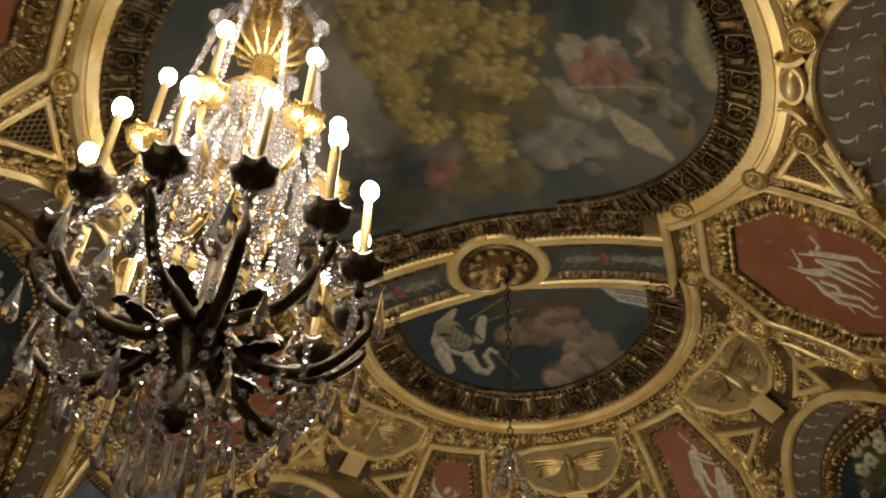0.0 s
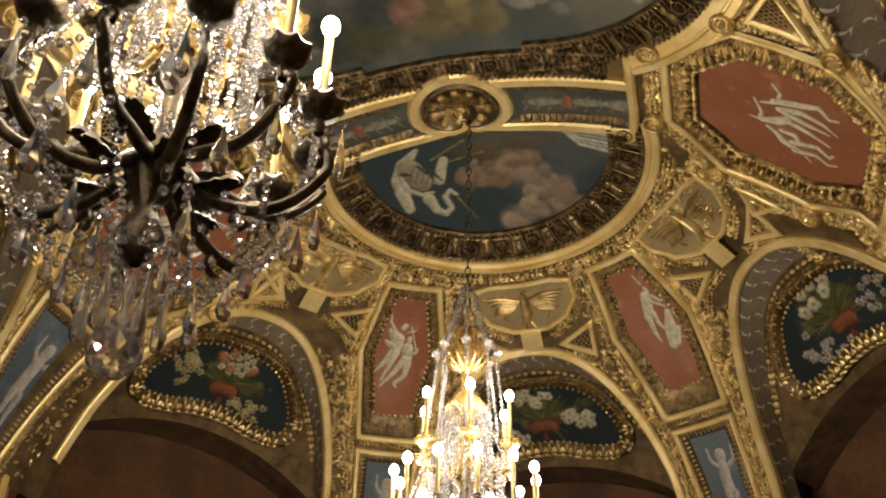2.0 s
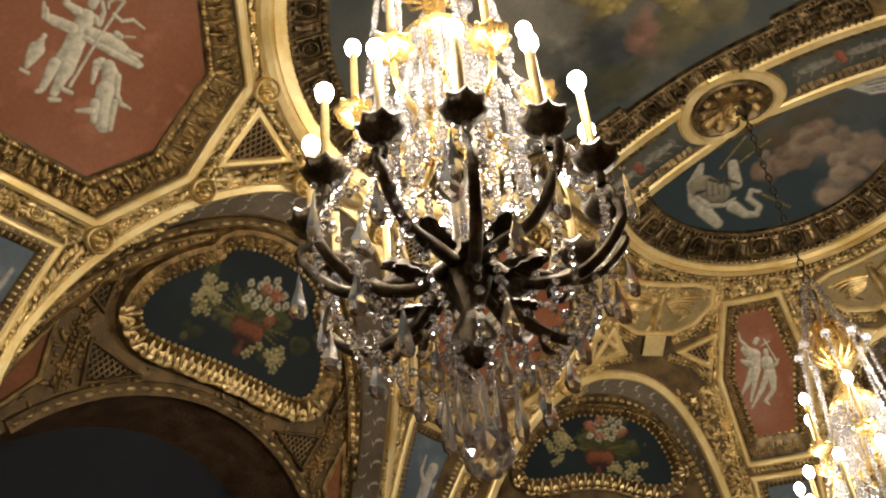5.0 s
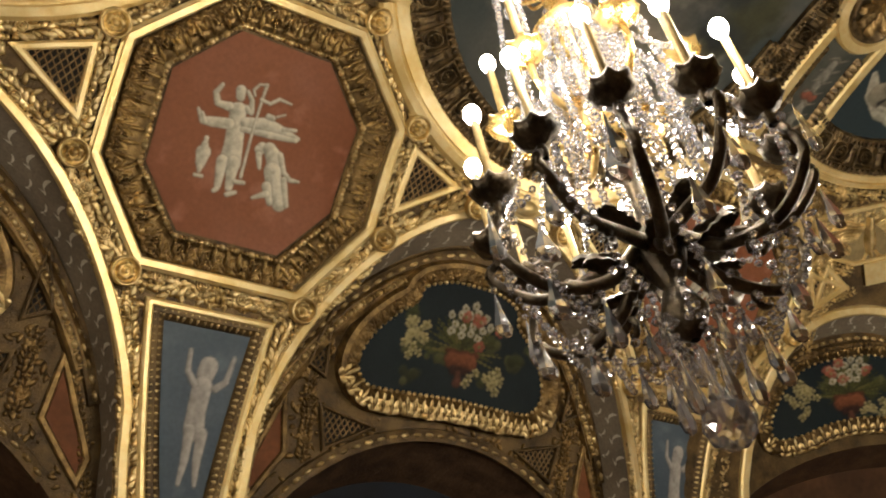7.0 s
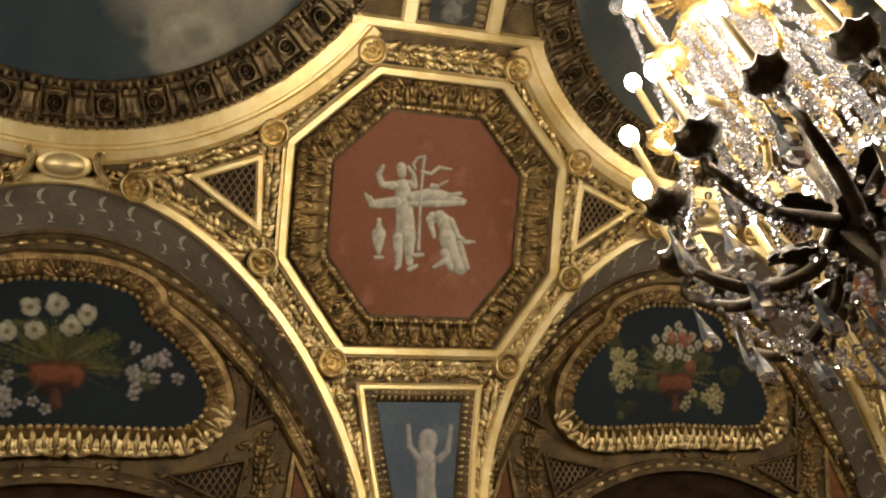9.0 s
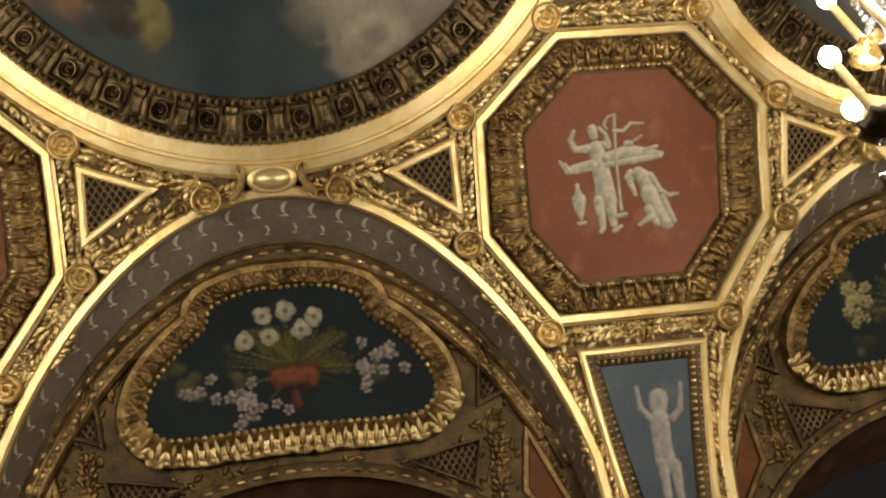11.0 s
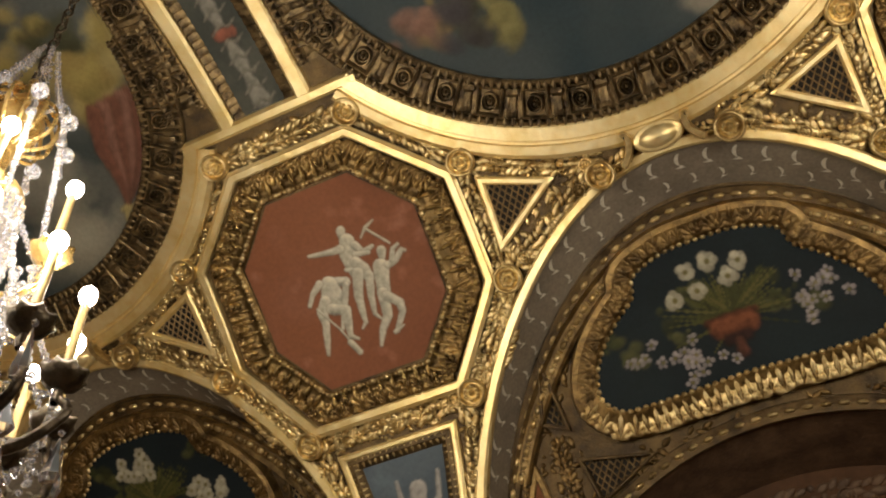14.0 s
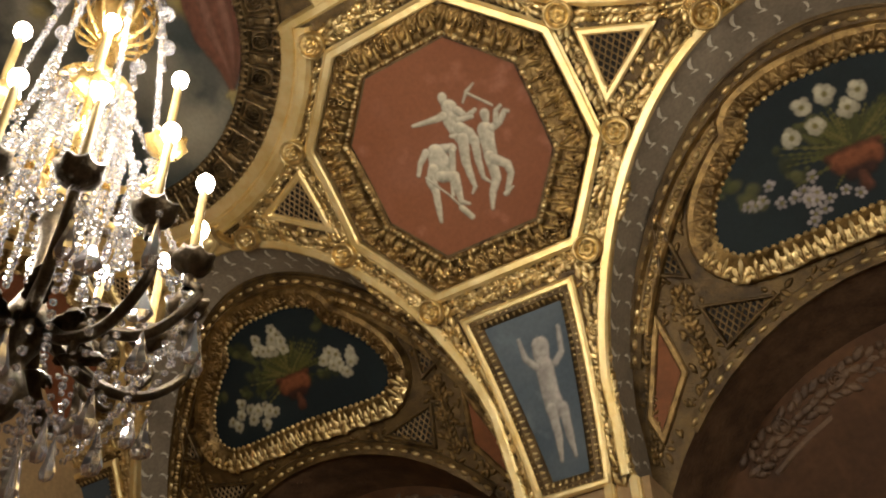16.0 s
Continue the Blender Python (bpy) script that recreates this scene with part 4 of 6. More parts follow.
# ---- arch fillets and cartouches ----
def cartouche(put, x, s, seed, size=1.0):
    rng = random.Random(seed)
    th = thing("cartouche", "gilded oval boss between scrolls over arch crown", "carving", "cartouches over the arches", at=put(x, s))
    bm = bmesh.new()
    rows = [[put(x + size * .075 * math.cos(a) * r, s + size * .042 * math.sin(a) * r, h) for a in [k * math.pi / 12 for k in range(25)]] for r, h in ((1.25, .01), (1.15, .034), (1.0, .026), (.85, .042), (.5, .056), (0.01, .06))]
    grid(bm, rows)
    part("boss", bm, GOLD, th)
    for sg in (-1, 1):
        bm = bmesh.new()
        spiral = [(x + size * sg * (.115 + .035 * (1 - k / 16) * math.cos(sg * 0 + 4.6 * k / 16)), s + size * (.06 * math.cos(3.4 * k / 16) * (1 - .3 * k / 16))) for k in range(17)]
        sweep(bm, put, spiral, [(-.016 * size, .004), (-.010 * size, .05), (.010 * size, .05), (.016 * size, .004)], step=.02)
        part("scroll", bm, OLDGOLD, th)
        piece("rosette", ROSETTE, basis(put, x + sg * .235 * size, s + .06 * size, .024, 0, .11 * size), th)
        bm = bmesh.new()
        garland(bm, put, [(x + sg * .12 * size, s + .03), (x + sg * .21 * size, s + .06)], .07, rng)
        part("leaf_carving", bm, OLDGOLD, th)["kind"] = "stuff"


for side in (1, -1):
    put = vault(side)
    for bay, half in zip(BAYS, HALF):
        bm = bmesh.new()
        path = [(x, edge_s(x - bay, half)) for x in arc_xs(bay, half, 26)[1:-1]]
        sweep(bm, put, path, [(.004, -.02), (.004, .02), (-.006, .030), (-.036, .028), (-.045, .02), (-.045, 0)], step=.2)
        tagged(part("arch_fillet", bm, GOLD), "bright gilded fillet along the arch edge", "moulding", kind="structure")
        cartouche(raised(put, .03), bay, 1.70, 7, 1.15)


# ---- ceiling paintings with their coffered borders, and the bands between them ----
def coffer_shape():
    """A square sunk frame with a rosette in it, a unit across."""
    v, f = [], []
    loops = [(.5, 0), (.5, .26), (.44, .30), (.40, .20), (.385, .03)]
    for r, z in loops:
        v += [(-r, -r, z), (r, -r, z), (r, r, z), (-r, r, z)]
    for q in range(len(loops) - 1):
        f += [(4 * q + k, 4 * q + (k + 1) % 4, 4 * q + 4 + (k + 1) % 4, 4 * q + 4 + k) for k in range(4)]
    f.append((16, 17, 18, 19))
    fv, ff = flower_shape(5)
    i = len(v)
    v += [(x * .66, y * .66, z * .95 + .03) for x, y, z in fv]
    f += [tuple(i + a for a in q) for q in ff]
    return v, f


def bracket_shape():
    """A scrolled bracket under a leaf, a unit tall."""
    v, f = [], []
    for y, w, z in ((-.5, .30, .05), (-.46, .34, .30), (-.30, .34, .38), (-.18, .26, .24), (.05, .22, .30), (.25, .27, .34), (.42, .30, .26), (.5, .30, .05)):
        v += [(-w, y, 0), (-w, y, z * .8), (-w * .3, y, z), (w * .3, y, z), (w, y, z * .8), (w, y, 0)]
    for r in range(7):
        f += [(6 * r + c, 6 * r + c + 1, 6 * r + c + 7, 6 * r + c + 6) for c in range(5)]
    return v, f


def sharp(name, shape, mat):
    me = bpy.data.meshes.new(name)
    me.from_pydata(*[[tuple(c) for c in part_] for part_ in (shape[0], [], shape[1])])
    me.materials.append(mat)
    return me


COFFER, BRACKET = sharp("coffer", coffer_shape(), BRONZE), sharp("bracket", bracket_shape(), BRONZE)


def coffers(put, path, width, th, closed=False, step=.185):
    """Alternating coffers and brackets along the middle line of a border."""
    rng = random.Random(3)
    for px, ps, a in along(path, step, closed, .25):
        piece("coffer", COFFER, basis(put, px, ps, .004, a) @ Matrix.Diagonal((width * .62, width * .72, width * .62, 1)), th)
    for px, ps, a in along(path, step, closed, .75):
        piece("bracket", BRACKET, basis(put, px, ps, .004, a) @ Matrix.Diagonal((width * .40, width * .74, width * .5, 1)), th)
    bm = bmesh.new()
    for o in (-.45, .45):
        for px, ps, a in along(path, .034, closed):
            add(bm, *LEAF_V, basis(put, px - math.sin(a) * o * width, ps + math.cos(a) * o * width, .036, a + (math.pi if o > 0 else 0)) @ Matrix.Diagonal((.034, .044, .04, 1)))
    part("leaf_moulding", bm, BRONZE, th)["kind"] = "stuff"
    bm = bmesh.new()
    sweep(bm, put, path, [(-width * .56, .003), (-width * .56, .03), (-width * .5, .04), (-width * .44, .034), (-width * .40, .006), (width * .40, .006), (width * .44, .034), (width * .5, .04), (width * .56, .03), (width * .56, .003)], closed)
    part("border_ground", bm, BRONZE, th, "dark patinated border")


def bay_arc(bay, hp, extra, sg):
    """An arc of a bay's border on one side (sg) of the crown, from its left end to its right; extra adds to the coffers' outer radius."""
    w = hp - .44
    r = (w * w + .55 ** 2) / (2 * .55)
    c, r2 = 1.555 - r, r + extra
    lim = math.asin(min(1, (hp - .23) / r2)) if extra <= 0 else math.acos(max(-1, min(1, (1.0 - c) / r2)))
    top = math.acos(max(-1, min(1, (.99 - c) / r2)))
    lim = min(lim, top) if extra > -.05 else lim
    return [(bay + r2 * math.sin(lim * k / 20), sg * (c + r2 * math.cos(lim * k / 20))) for k in range(-20, 21)]


def ceiling_painting(i, paint_shapes):
    bay, hp = BAYS[i], (PIERS[i + 1] - PIERS[i]) / 2
    put = vault(1)
    th = thing("ceiling_painting", ["painted grove with clouds and dark blue sky, coffered border", "painted dark blue sky with pale clouds, coffered border", "painted sky with red and ochre drapery, coffered border"][i], "ceiling painting", "paintings of the bays", at=put(bay, 0))
    a = [p for p in bay_arc(bay, hp, -.16, 1) if abs(p[0] - bay) <= hp - .40]
    edge = [(bay - hp + .40, min(.95, a[0][1]))] + a + [(bay + hp - .40, min(.95, a[-1][1]))]
    gx = np.linspace(edge[0][0], edge[-1][0], 190)
    top = np.interp(gx, [p[0] for p in edge], [p[1] for p in edge])
    k = np.linspace(-1, 1, 250)
    px, ps = gx[:, None] + 0 * k[None], top[:, None] * k[None]
    pt = Paint(px - bay, ps, (.050, .062, .060), 80 + i)
    paint_shapes(pt)
    canvas("canvas", put, px, ps, .003, pt, th, "painted sky")
    for sg in (1, -1):
        mid = [p for p in bay_arc(bay, hp, -.09, sg) if abs(p[0] - bay) < hp - .34]
        coffers(put, mid, .175, th)
        bm = bmesh.new()
        arc = bay_arc(bay, hp, .07, sg)
        prof = [(-.075, 0), (-.075, .030), (-.06, .040), (-.005, .044), (.0, .034), (.012, .034), (.018, .048), (.055, .046), (.072, .03), (.075, 0)]
        sweep(bm, put, arc, [(sg * o, h) for o, h in prof])
        part("gilt_arc", bm, GOLD, th, "broad bright gilded arc")
    for e in (-1, 1):
        x = bay + e * (hp - .325)
        coffers(put, [(x, -.86), (x, .86)], .17, th)


CREAM, ASH, MIST = (.34, .31, .235), (.16, .15, .125), (.22, .205, .165)
BOUGH, SHADE, STRAW = (.28, .22, .07), (.045, .045, .02), (.37, .30, .125)
ROSE, BRICK, AMBER = (.22, .12, .085), (.16, .058, .036), (.22, .16, .055)


def grove(pt):
    pt.wash((.085, .09, .08), 1.3, .40, .60, 2)
    pt.wash((.115, .11, .09), 2.1, .50, .66, 3)
    pt.dabs([(-.22, .54, .2, .2), (.1, .45, .25, .16), (.6, .45, .3, .4), (-.45, .75, .3, .3), (.55, -.6, .3, .3), (.2, .85, .4, .3), (.55, -1.0, .3, .2)], [CREAM, MIST, ASH, MIST], (.06, .14), 9, 51, .6, .5)
    pt.dabs([(-.57, .29, .2, .16), (-.66, .4, .15, .2), (.4, -.62, .16, .2), (.45, -.9, .2, .2)], [(.03, .038, .04), SHADE], (.06, .12), 10, 53, .5, .75)
    pt.dabs([(.0, -.05, .5, .4)], [(.10, .085, .035), (.07, .06, .025)], (.09, .16), 12, 57, .5, .7)
    # two leafy crowns, light on dark
    coats = [([(.10, .082, .03), (.13, .10, .034)], (.03, .06), 16, .6), ([BOUGH, (.24, .185, .06), (.19, .15, .05)], (.018, .038), 26, .7), ([STRAW, (.33, .265, .10), BOUGH], (.010, .022), 26, .6)]
    for k, (tones, size, count, alpha) in enumerate(coats):
        pt.dabs([(.15, .17, .14, .12), (.25, -.03, .14, .14), (-.08, .13, .15, .12), (.28, -.20, .16, .16), (.01, -.23, .15, .12), (.17, -.44, .14, .16), (-.08, -.37, .14, .14), (-.31, .09, .10, .10), (-.37, -.16, .12, .10), (-.53, -.18, .09, .09), (.4, .1, .2, .2)], tones, size, count, 52 + k * 7, .35, alpha)
    pt.dabs([(.05, -.70, .07, .08), (.07, -.86, .07, .06), (-.22, -.65, .06, .06), (-.29, -.74, .06, .06)], [CREAM, MIST, (.27, .23, .16)], (.018, .045), 12, 54, .3, .75)
    pt.dabs([(-.08, -.73, .07, .08), (-.09, -.89, .06, .07), (-.02, -.8, .06, .1)], [ROSE, (.26, .15, .11), (.19, .09, .06)], (.02, .045), 12, 58, .3, .75)
    pt.dabs([(.2, -1.08, .07, .09), (.05, -1.1, .07, .06), (-.1, -1.08, .1, .08), (-.31, -1.15, .1, .12), (-.2, -1.0, .08, .06)], [ASH, AMBER, MIST, SHADE, (.14, .125, .09)], (.02, .05), 12, 59, .3, .75)
    pt.dabs([(-.50, -.45, .09, .07), (-.43, -.58, .09, .08), (-.55, -.66, .09, .08), (-.62, -.5, .08, .1)], [MIST, (.19, .18, .15), ASH], (.025, .06), 11, 55, .4, .75)
    pt.dabs([(-.66, .13, .07, .06), (-.6, .08, .06, .06)], [ROSE, (.14, .09, .06)], (.03, .06), 7, 56, .4, .7)
    pt.dabs([(-.73, -.04, .08, .12), (-.72, -.25, .07, .16)], [(.15, .125, .06), (.11, .10, .05)], (.04, .08), 9, 60, .5, .75)
    pt.limb([(-.33, -.84), (-.47, -.94), (-.60, -1.07)], [.07, .15, .05], (.31, .27, .18), .012, .25)
    pt.limb([(.30, -1.28), (.08, -1.26), (-.10, -1.33), (.10, -1.44)], [.05, .09, .09, .12], (.30, .27, .16), .025, .3)
    pt.limb([(.16, -1.02), (.07, -1.06), (.02, -1.0)], [.035, .03, .02], (.27, .23, .16), .006, .4)
    pt.limb([(-.17, -.62), (-.16, -.9), (-.17, -1.12)], [.012, .016, .01], (.27, .25, .2), .004, .3)


def deep_sky(pt):
    pt.c[:] = (.024, .042, .050)
    pt.wash((.05, .065, .068), 1.5, .42, .66, 4)
    pt.dabs([(-.43, 1.14, .12, .2), (-.36, 1.0, .16, .2), (-.6, .9, .2, .2), (-.75, .6, .2, .3), (.0, .4, .5, .2), (.3, -.4, .4, .3), (-.3, -.7, .4, .3)], [CREAM, MIST, CREAM], (.06, .13), 8, 61, .5, .65)
    pt.dabs([(.74, .90, .10, .08), (.68, .96, .06, .05)], [ROSE, AMBER, (.16, .10, .07)], (.02, .05), 10, 62, .4, .7)
    pt.dabs([(.40, 1.06, .04, .06), (.42, .96, .05, .08)], [(.20, .18, .07), (.15, .13, .05)], (.02, .045), 10, 66, .35, .75)
    pt.dabs([(.56, 1.04, .06, .05), (.55, .9, .06, .1)], [(.05, .045, .05), SHADE], (.03, .06), 8, 67, .4, .7)
    pt.dabs([(-.43, 1.17, .07, .05), (-.48, 1.12, .08, .06)], [CREAM, MIST], (.03, .06), 8, 68, .4, .8)


def balloon(pt):
    pt.wash((.09, .10, .095), 1.6, .42, .62, 6)
    pt.dabs([(.1, .3, .4, .3), (.3, .7, .3, .3), (-.1, -.4, .5, .3), (-.35, 1.2, .3, .1), (-.2, .9, .3, .2)], [MIST, ASH, CREAM], (.07, .14), 8, 65, .6, .45)
    pt.dabs([(-.62, .28, .2, .2), (-.48, .45, .16, .16), (-.2, .3, .3, .3)], [SHADE, BOUGH, ASH], (.03, .07), 14, 64, .4, .7)
    pt.dabs([(-.74, .66, .1, .14), (-.76, .5, .12, .14), (-1.0, .42, .12, .14), (-.85, .5, .2, .12)], [AMBER, BOUGH, STRAW], (.035, .08), 11, 63, .4, .75)
    for k in range(7):
        u = k / 6
        pt.limb([(-.98 + .30 * u, .66 + .02 * u), (-.86 + .24 * u, .90 - .06 * u), (-.70 + .09 * u, 1.02), (-.585, 1.12)], [.075, .07, .035, .012], (.20, .10, .07) if k % 2 else (.15, .062, .04), .008, .3)
    pt.limb([(-.61, 1.135), (-.55, 1.125)], [.022, .022], STRAW, .006)
    pt.limb([(-.575, 1.13), (-.545, 1.185)], [.034, .006], STRAW, .006)


for i, shapes in enumerate((grove, deep_sky, balloon)):
    ceiling_painting(i, shapes)


def cross_band(x, seed):
    """The band across the vault: two gilt fillets, painted urns between leaf rows, a roundel at the crown."""
    rng = random.Random(seed)
    put = moved_to(vault(1), x)
    th = thing("cross_band", "gilded band with urn panels and carved roundel across vault", "ceiling band", "bands across the vault", at=put(0, 0))
    bm = bmesh.new()
    down, across = np.meshgrid(np.linspace(-1, 1, 260), np.linspace(-.15, .15, 40), indexing="ij")
    pt = Paint(across, down, (.045, .05, .042), seed)
    pt.wash((.07, .072, .058), 5, .45, .65, seed)
    for sg in (-1, 1):
        pt.limb([(0, sg * .92), (0, sg * .84)], [.09, .05], (.21, .20, .165), .006)
        pt.limb([(0, sg * .83), (0, sg * .72), (0, sg * .66)], [.03, .07, .04], (.21, .20, .165), .006)
        pt.limb([(-.03, sg * .61), (.03, sg * .61)], [.05, .05], (.22, .075, .045), .006)
        pt.limb([(0, sg * .56), (0, sg * .48), (0, sg * .40)], [.04, .07, .04], (.19, .18, .15), .006)
        for q in range(9):
            pt.limb([(-.07, sg * (.36 + .07 * q)), (-.03, sg * (.38 + .07 * q)), (.0, sg * (.36 + .07 * q)), (.05, sg * (.39 + .07 * q))], [.008, .012, .010, .006], (.15, .14, .11), .004)
    canvas("ground", put, across, down, .004, pt, th, "dark green ground with grey painted urns")
    for e in (-1, 1):
        for sg in (-1, 1):
            bm = bmesh.new()
            sweep(bm, put, [(e * .19, sg * .985), (e * .19, sg * .20)], fillet(.072, .04))
            part("gilt_fillet", bm, GOLD, th, "bright gilded fillet")
        for sg in (-1, 1):
            bm = bmesh.new()
            for px, ps, a in along([(e * .125, sg * .34), (e * .125, sg * .97)], .036):
                add(bm, *ACANTHUS_V, basis(put, px, ps, .006, a + (0 if e * sg < 0 else math.pi)) @ Matrix.Diagonal((.04, .05, .045, 1)))
            part("leaf_moulding", bm, BRONZE, th)["kind"] = "stuff"
    for sg in (-1, 1):
        bm = bmesh.new()
        sweep(bm, put, [(-.43 if x > XAPSE else -.26, sg * .99), (.43, sg * .99)], [(sg * o, h) for o, h in fillet(.055, .042)])
        part("gilt_bar", bm, GOLD, th, "bright gilded bar")
        bm = bmesh.new()
        arc = [(.27 * math.cos(a), sg * .27 * math.sin(a)) for a in [math.pi * k / 18 for k in range(19)]]
        sweep(bm, put, arc, fillet(.075, .048))
        part("roundel_ring", bm, GOLD, th)
    bm = bmesh.new()
    rows = [[put(r * math.cos(a), r * math.sin(a), h) for a in [k * math.pi / 20 for k in range(41)]] for r, h in ((.235, .006), (.225, .05), (.20, .05), (.185, .018), (.05, .012), (.01, .014))]
    grid(bm, rows)
    rd = part("roundel", bm, BRONZE, th, "carved bronze roundel")
    for k in range(12):
        a = k * math.pi / 6
        piece("leaf", ACANTHUS_DIM, basis(put, .115 * math.cos(a), .115 * math.sin(a), .014, a - math.pi / 2) @ Matrix.Diagonal((.07, .13, .09, 1)), rd)
    piece("rosette", ROSETTE, basis(put, 0, 0, .02, 0, .11), rd)


for i, x in enumerate(PIERS):
    cross_band(x, 90 + i)


# ---- lunettes: flower paintings in leafy frames, over the niches ----
KIDNEY = [(0, 1.98), (.15, 1.985), (.31, 2.04), (.35, 2.13), (.44, 2.2), (.54, 2.30), (.60, 2.40), (.615, 2.50), (.55, 2.575), (.45, 2.588), (.3, 2.585), (.15, 2.58), (0, 2.575)]


def rounded(loop, steps=4):
    """A closed outline drawn smoothly through its points."""
    out, n = [], len(loop)
    for i in range(n):
        p0, p1, p2, p3 = [Vector(loop[(i + d) % n]) for d in (-1, 0, 1, 2)]
        for q in range(steps):
            t = q / steps
            p = .5 * (2 * p1 + (p2 - p0) * t + (2 * p0 - 5 * p1 + 4 * p2 - p3) * t * t + (3 * p1 - p0 - 3 * p2 + p3) * t ** 3)
            out.append((p.x, p.y))
    return out


KIDNEY_LOOP = rounded(KIDNEY + [(-x, s) for x, s in reversed(KIDNEY[1:-1])])


def bouquet(pt, k, style, seed, drop=0.0):
    """A red basket with flowers on a dark ground."""
    rng = random.Random(seed)
    pt.wash((.011, .019, .022), 3.0, .45, .65, seed)
    leafy = [(rng.gauss(0, .2) * k, 2.27 + drop + rng.gauss(0, .07), .06, .04) for _ in range(16)]
    pt.dabs(leafy, [(.05, .055, .018), (.085, .085, .03), (.03, .035, .014)], (.008, .026), 8, seed + 1, .4, .75)
    # sprays of narrow leaves fan out over an urn with a dark belly and a foot
    for _ in range(110):
        a, r0, r1 = rng.gauss(-1.57, .85), rng.uniform(.02, .10), rng.uniform(.13, .27)
        green = rng.choice([(.075, .075, .018), (.11, .10, .028), (.045, .05, .016), (.03, .034, .012)])
        bend = rng.uniform(-.3, .3)
        ax, ay = (-.015 + r0 * math.cos(a)) * k, 2.33 + drop + r0 * math.sin(a) * .8
        dx, dy = (-.015 + r1 * math.cos(a + bend)) * k * 1.15 - ax, 2.33 + drop + r1 * math.sin(a + bend) * .8 - ay
        t = np.clip(((pt.x - ax) * dx + (pt.s - ay) * dy) / (dx * dx + dy * dy), 0, 1)
        d = np.hypot(pt.x - ax - t * dx, pt.s - ay - t * dy) + .003 * np.sin(t * 40)
        pt.lay(np.clip((.013 * (1 - .6 * t) - d) / .008, 0, 1) * .85, green)
    pt.limb([(-.115 * k, 2.335 + drop), (.085 * k, 2.335 + drop)], [.03, .03], (.075, .026, .013), .008, .5)
    pt.limb([(-.075 * k, 2.375 + drop), (.045 * k, 2.375 + drop)], [.085, .085], (.155, .052, .022), .010, .5)
    pt.limb([(-.055 * k, 2.425 + drop), (.025 * k, 2.425 + drop)], [.045, .045], (.030, .012, .009), .010, .4)
    pt.limb([(-.015 * k, 2.44 + drop), (-.015 * k, 2.485 + drop)], [.03, .05], (.085, .032, .018), .008, .4)
    white, lily, gold_, red = (.42, .39, .29), (.33, .295, .29), (.36, .31, .15), (.30, .085, .05)
    def bloom(x, s, r, col, petals=6):
        x, s = max(-.52, min(.52, x)) * k, s + drop
        t0 = rng.uniform(0, 1)
        for q in range(petals):
            a = 2 * math.pi * q / petals + t0 + rng.uniform(-.25, .25)
            e = r * rng.uniform(.75, 1.1)
            d = np.hypot(pt.x - x - e * .62 * math.cos(a), pt.s - s - e * .62 * math.sin(a)) / (e * (.40 if petals > 5 else .33))
            near = d < 2
            if near.any():
                m = np.clip((1.25 - d) / .5, 0, 1) * rng.uniform(.55, .9)
                pt.lay(m, col, 1.0 - .25 * np.clip((pt.s - s) / r, -1, 1) + rng.uniform(-.2, .15))
        d = np.hypot(pt.x - x, pt.s - s) / (r * .3)
        pt.lay(np.clip((1.2 - d) / .5, 0, 1) * .7, (.20, .17, .06))
    if style == 0:
        spots = [(x, s, .044, white, 9) for x, s in ((.18, 2.2), (.08, 2.19), (.1, 2.1), (.0, 2.085), (-.12, 2.12), (-.06, 2.17))]
        spots += [(rng.gauss(sx, .07), rng.gauss(ss, .035), .030, lily, 5) for sx, ss in ((.33, 2.40), (.25, 2.46), (.15, 2.48), (-.3, 2.38), (-.4, 2.33)) for _ in range(7)]
    elif style == 1:
        spots = [(rng.gauss(sx, .05), rng.gauss(ss, .035), .030, gold_, 5) for sx, ss in ((.32, 2.25), (.36, 2.33), (.28, 2.3), (-.3, 2.42), (-.18, 2.45)) for _ in range(7)]
        spots += [(-.02 + .15 * math.cos(q * 2.4) * math.sqrt(q / 18), 2.17 + .10 * math.sin(q * 2.4) * math.sqrt(q / 18), .025, white, 7) for q in range(1, 18)] + [(rng.gauss(-.02, .14), 2.18 + rng.gauss(0, .04), .036, red, 6) for _ in range(5)]
    else:
        spots = [(rng.gauss(sx, .05), rng.gauss(ss, .035), .034, white, 6) for sx, ss in ((.12, 2.12), (-.0, 2.16), (-.3, 2.3), (-.36, 2.36), (.36, 2.44), (.22, 2.45)) for _ in range(7)]
    for one in spots:
        bloom(*one)


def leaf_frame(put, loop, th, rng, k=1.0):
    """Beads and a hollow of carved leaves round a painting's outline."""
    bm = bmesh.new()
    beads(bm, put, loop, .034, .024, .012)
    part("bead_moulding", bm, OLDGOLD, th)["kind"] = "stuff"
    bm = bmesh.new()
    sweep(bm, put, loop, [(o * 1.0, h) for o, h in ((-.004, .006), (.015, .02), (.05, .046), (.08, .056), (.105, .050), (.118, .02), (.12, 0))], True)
    # darker than the other gilding: the lunette's shade is in its colour
    part("frame", bm, DARKGILT, th, "gilded hollow frame in shade-darkened colour")


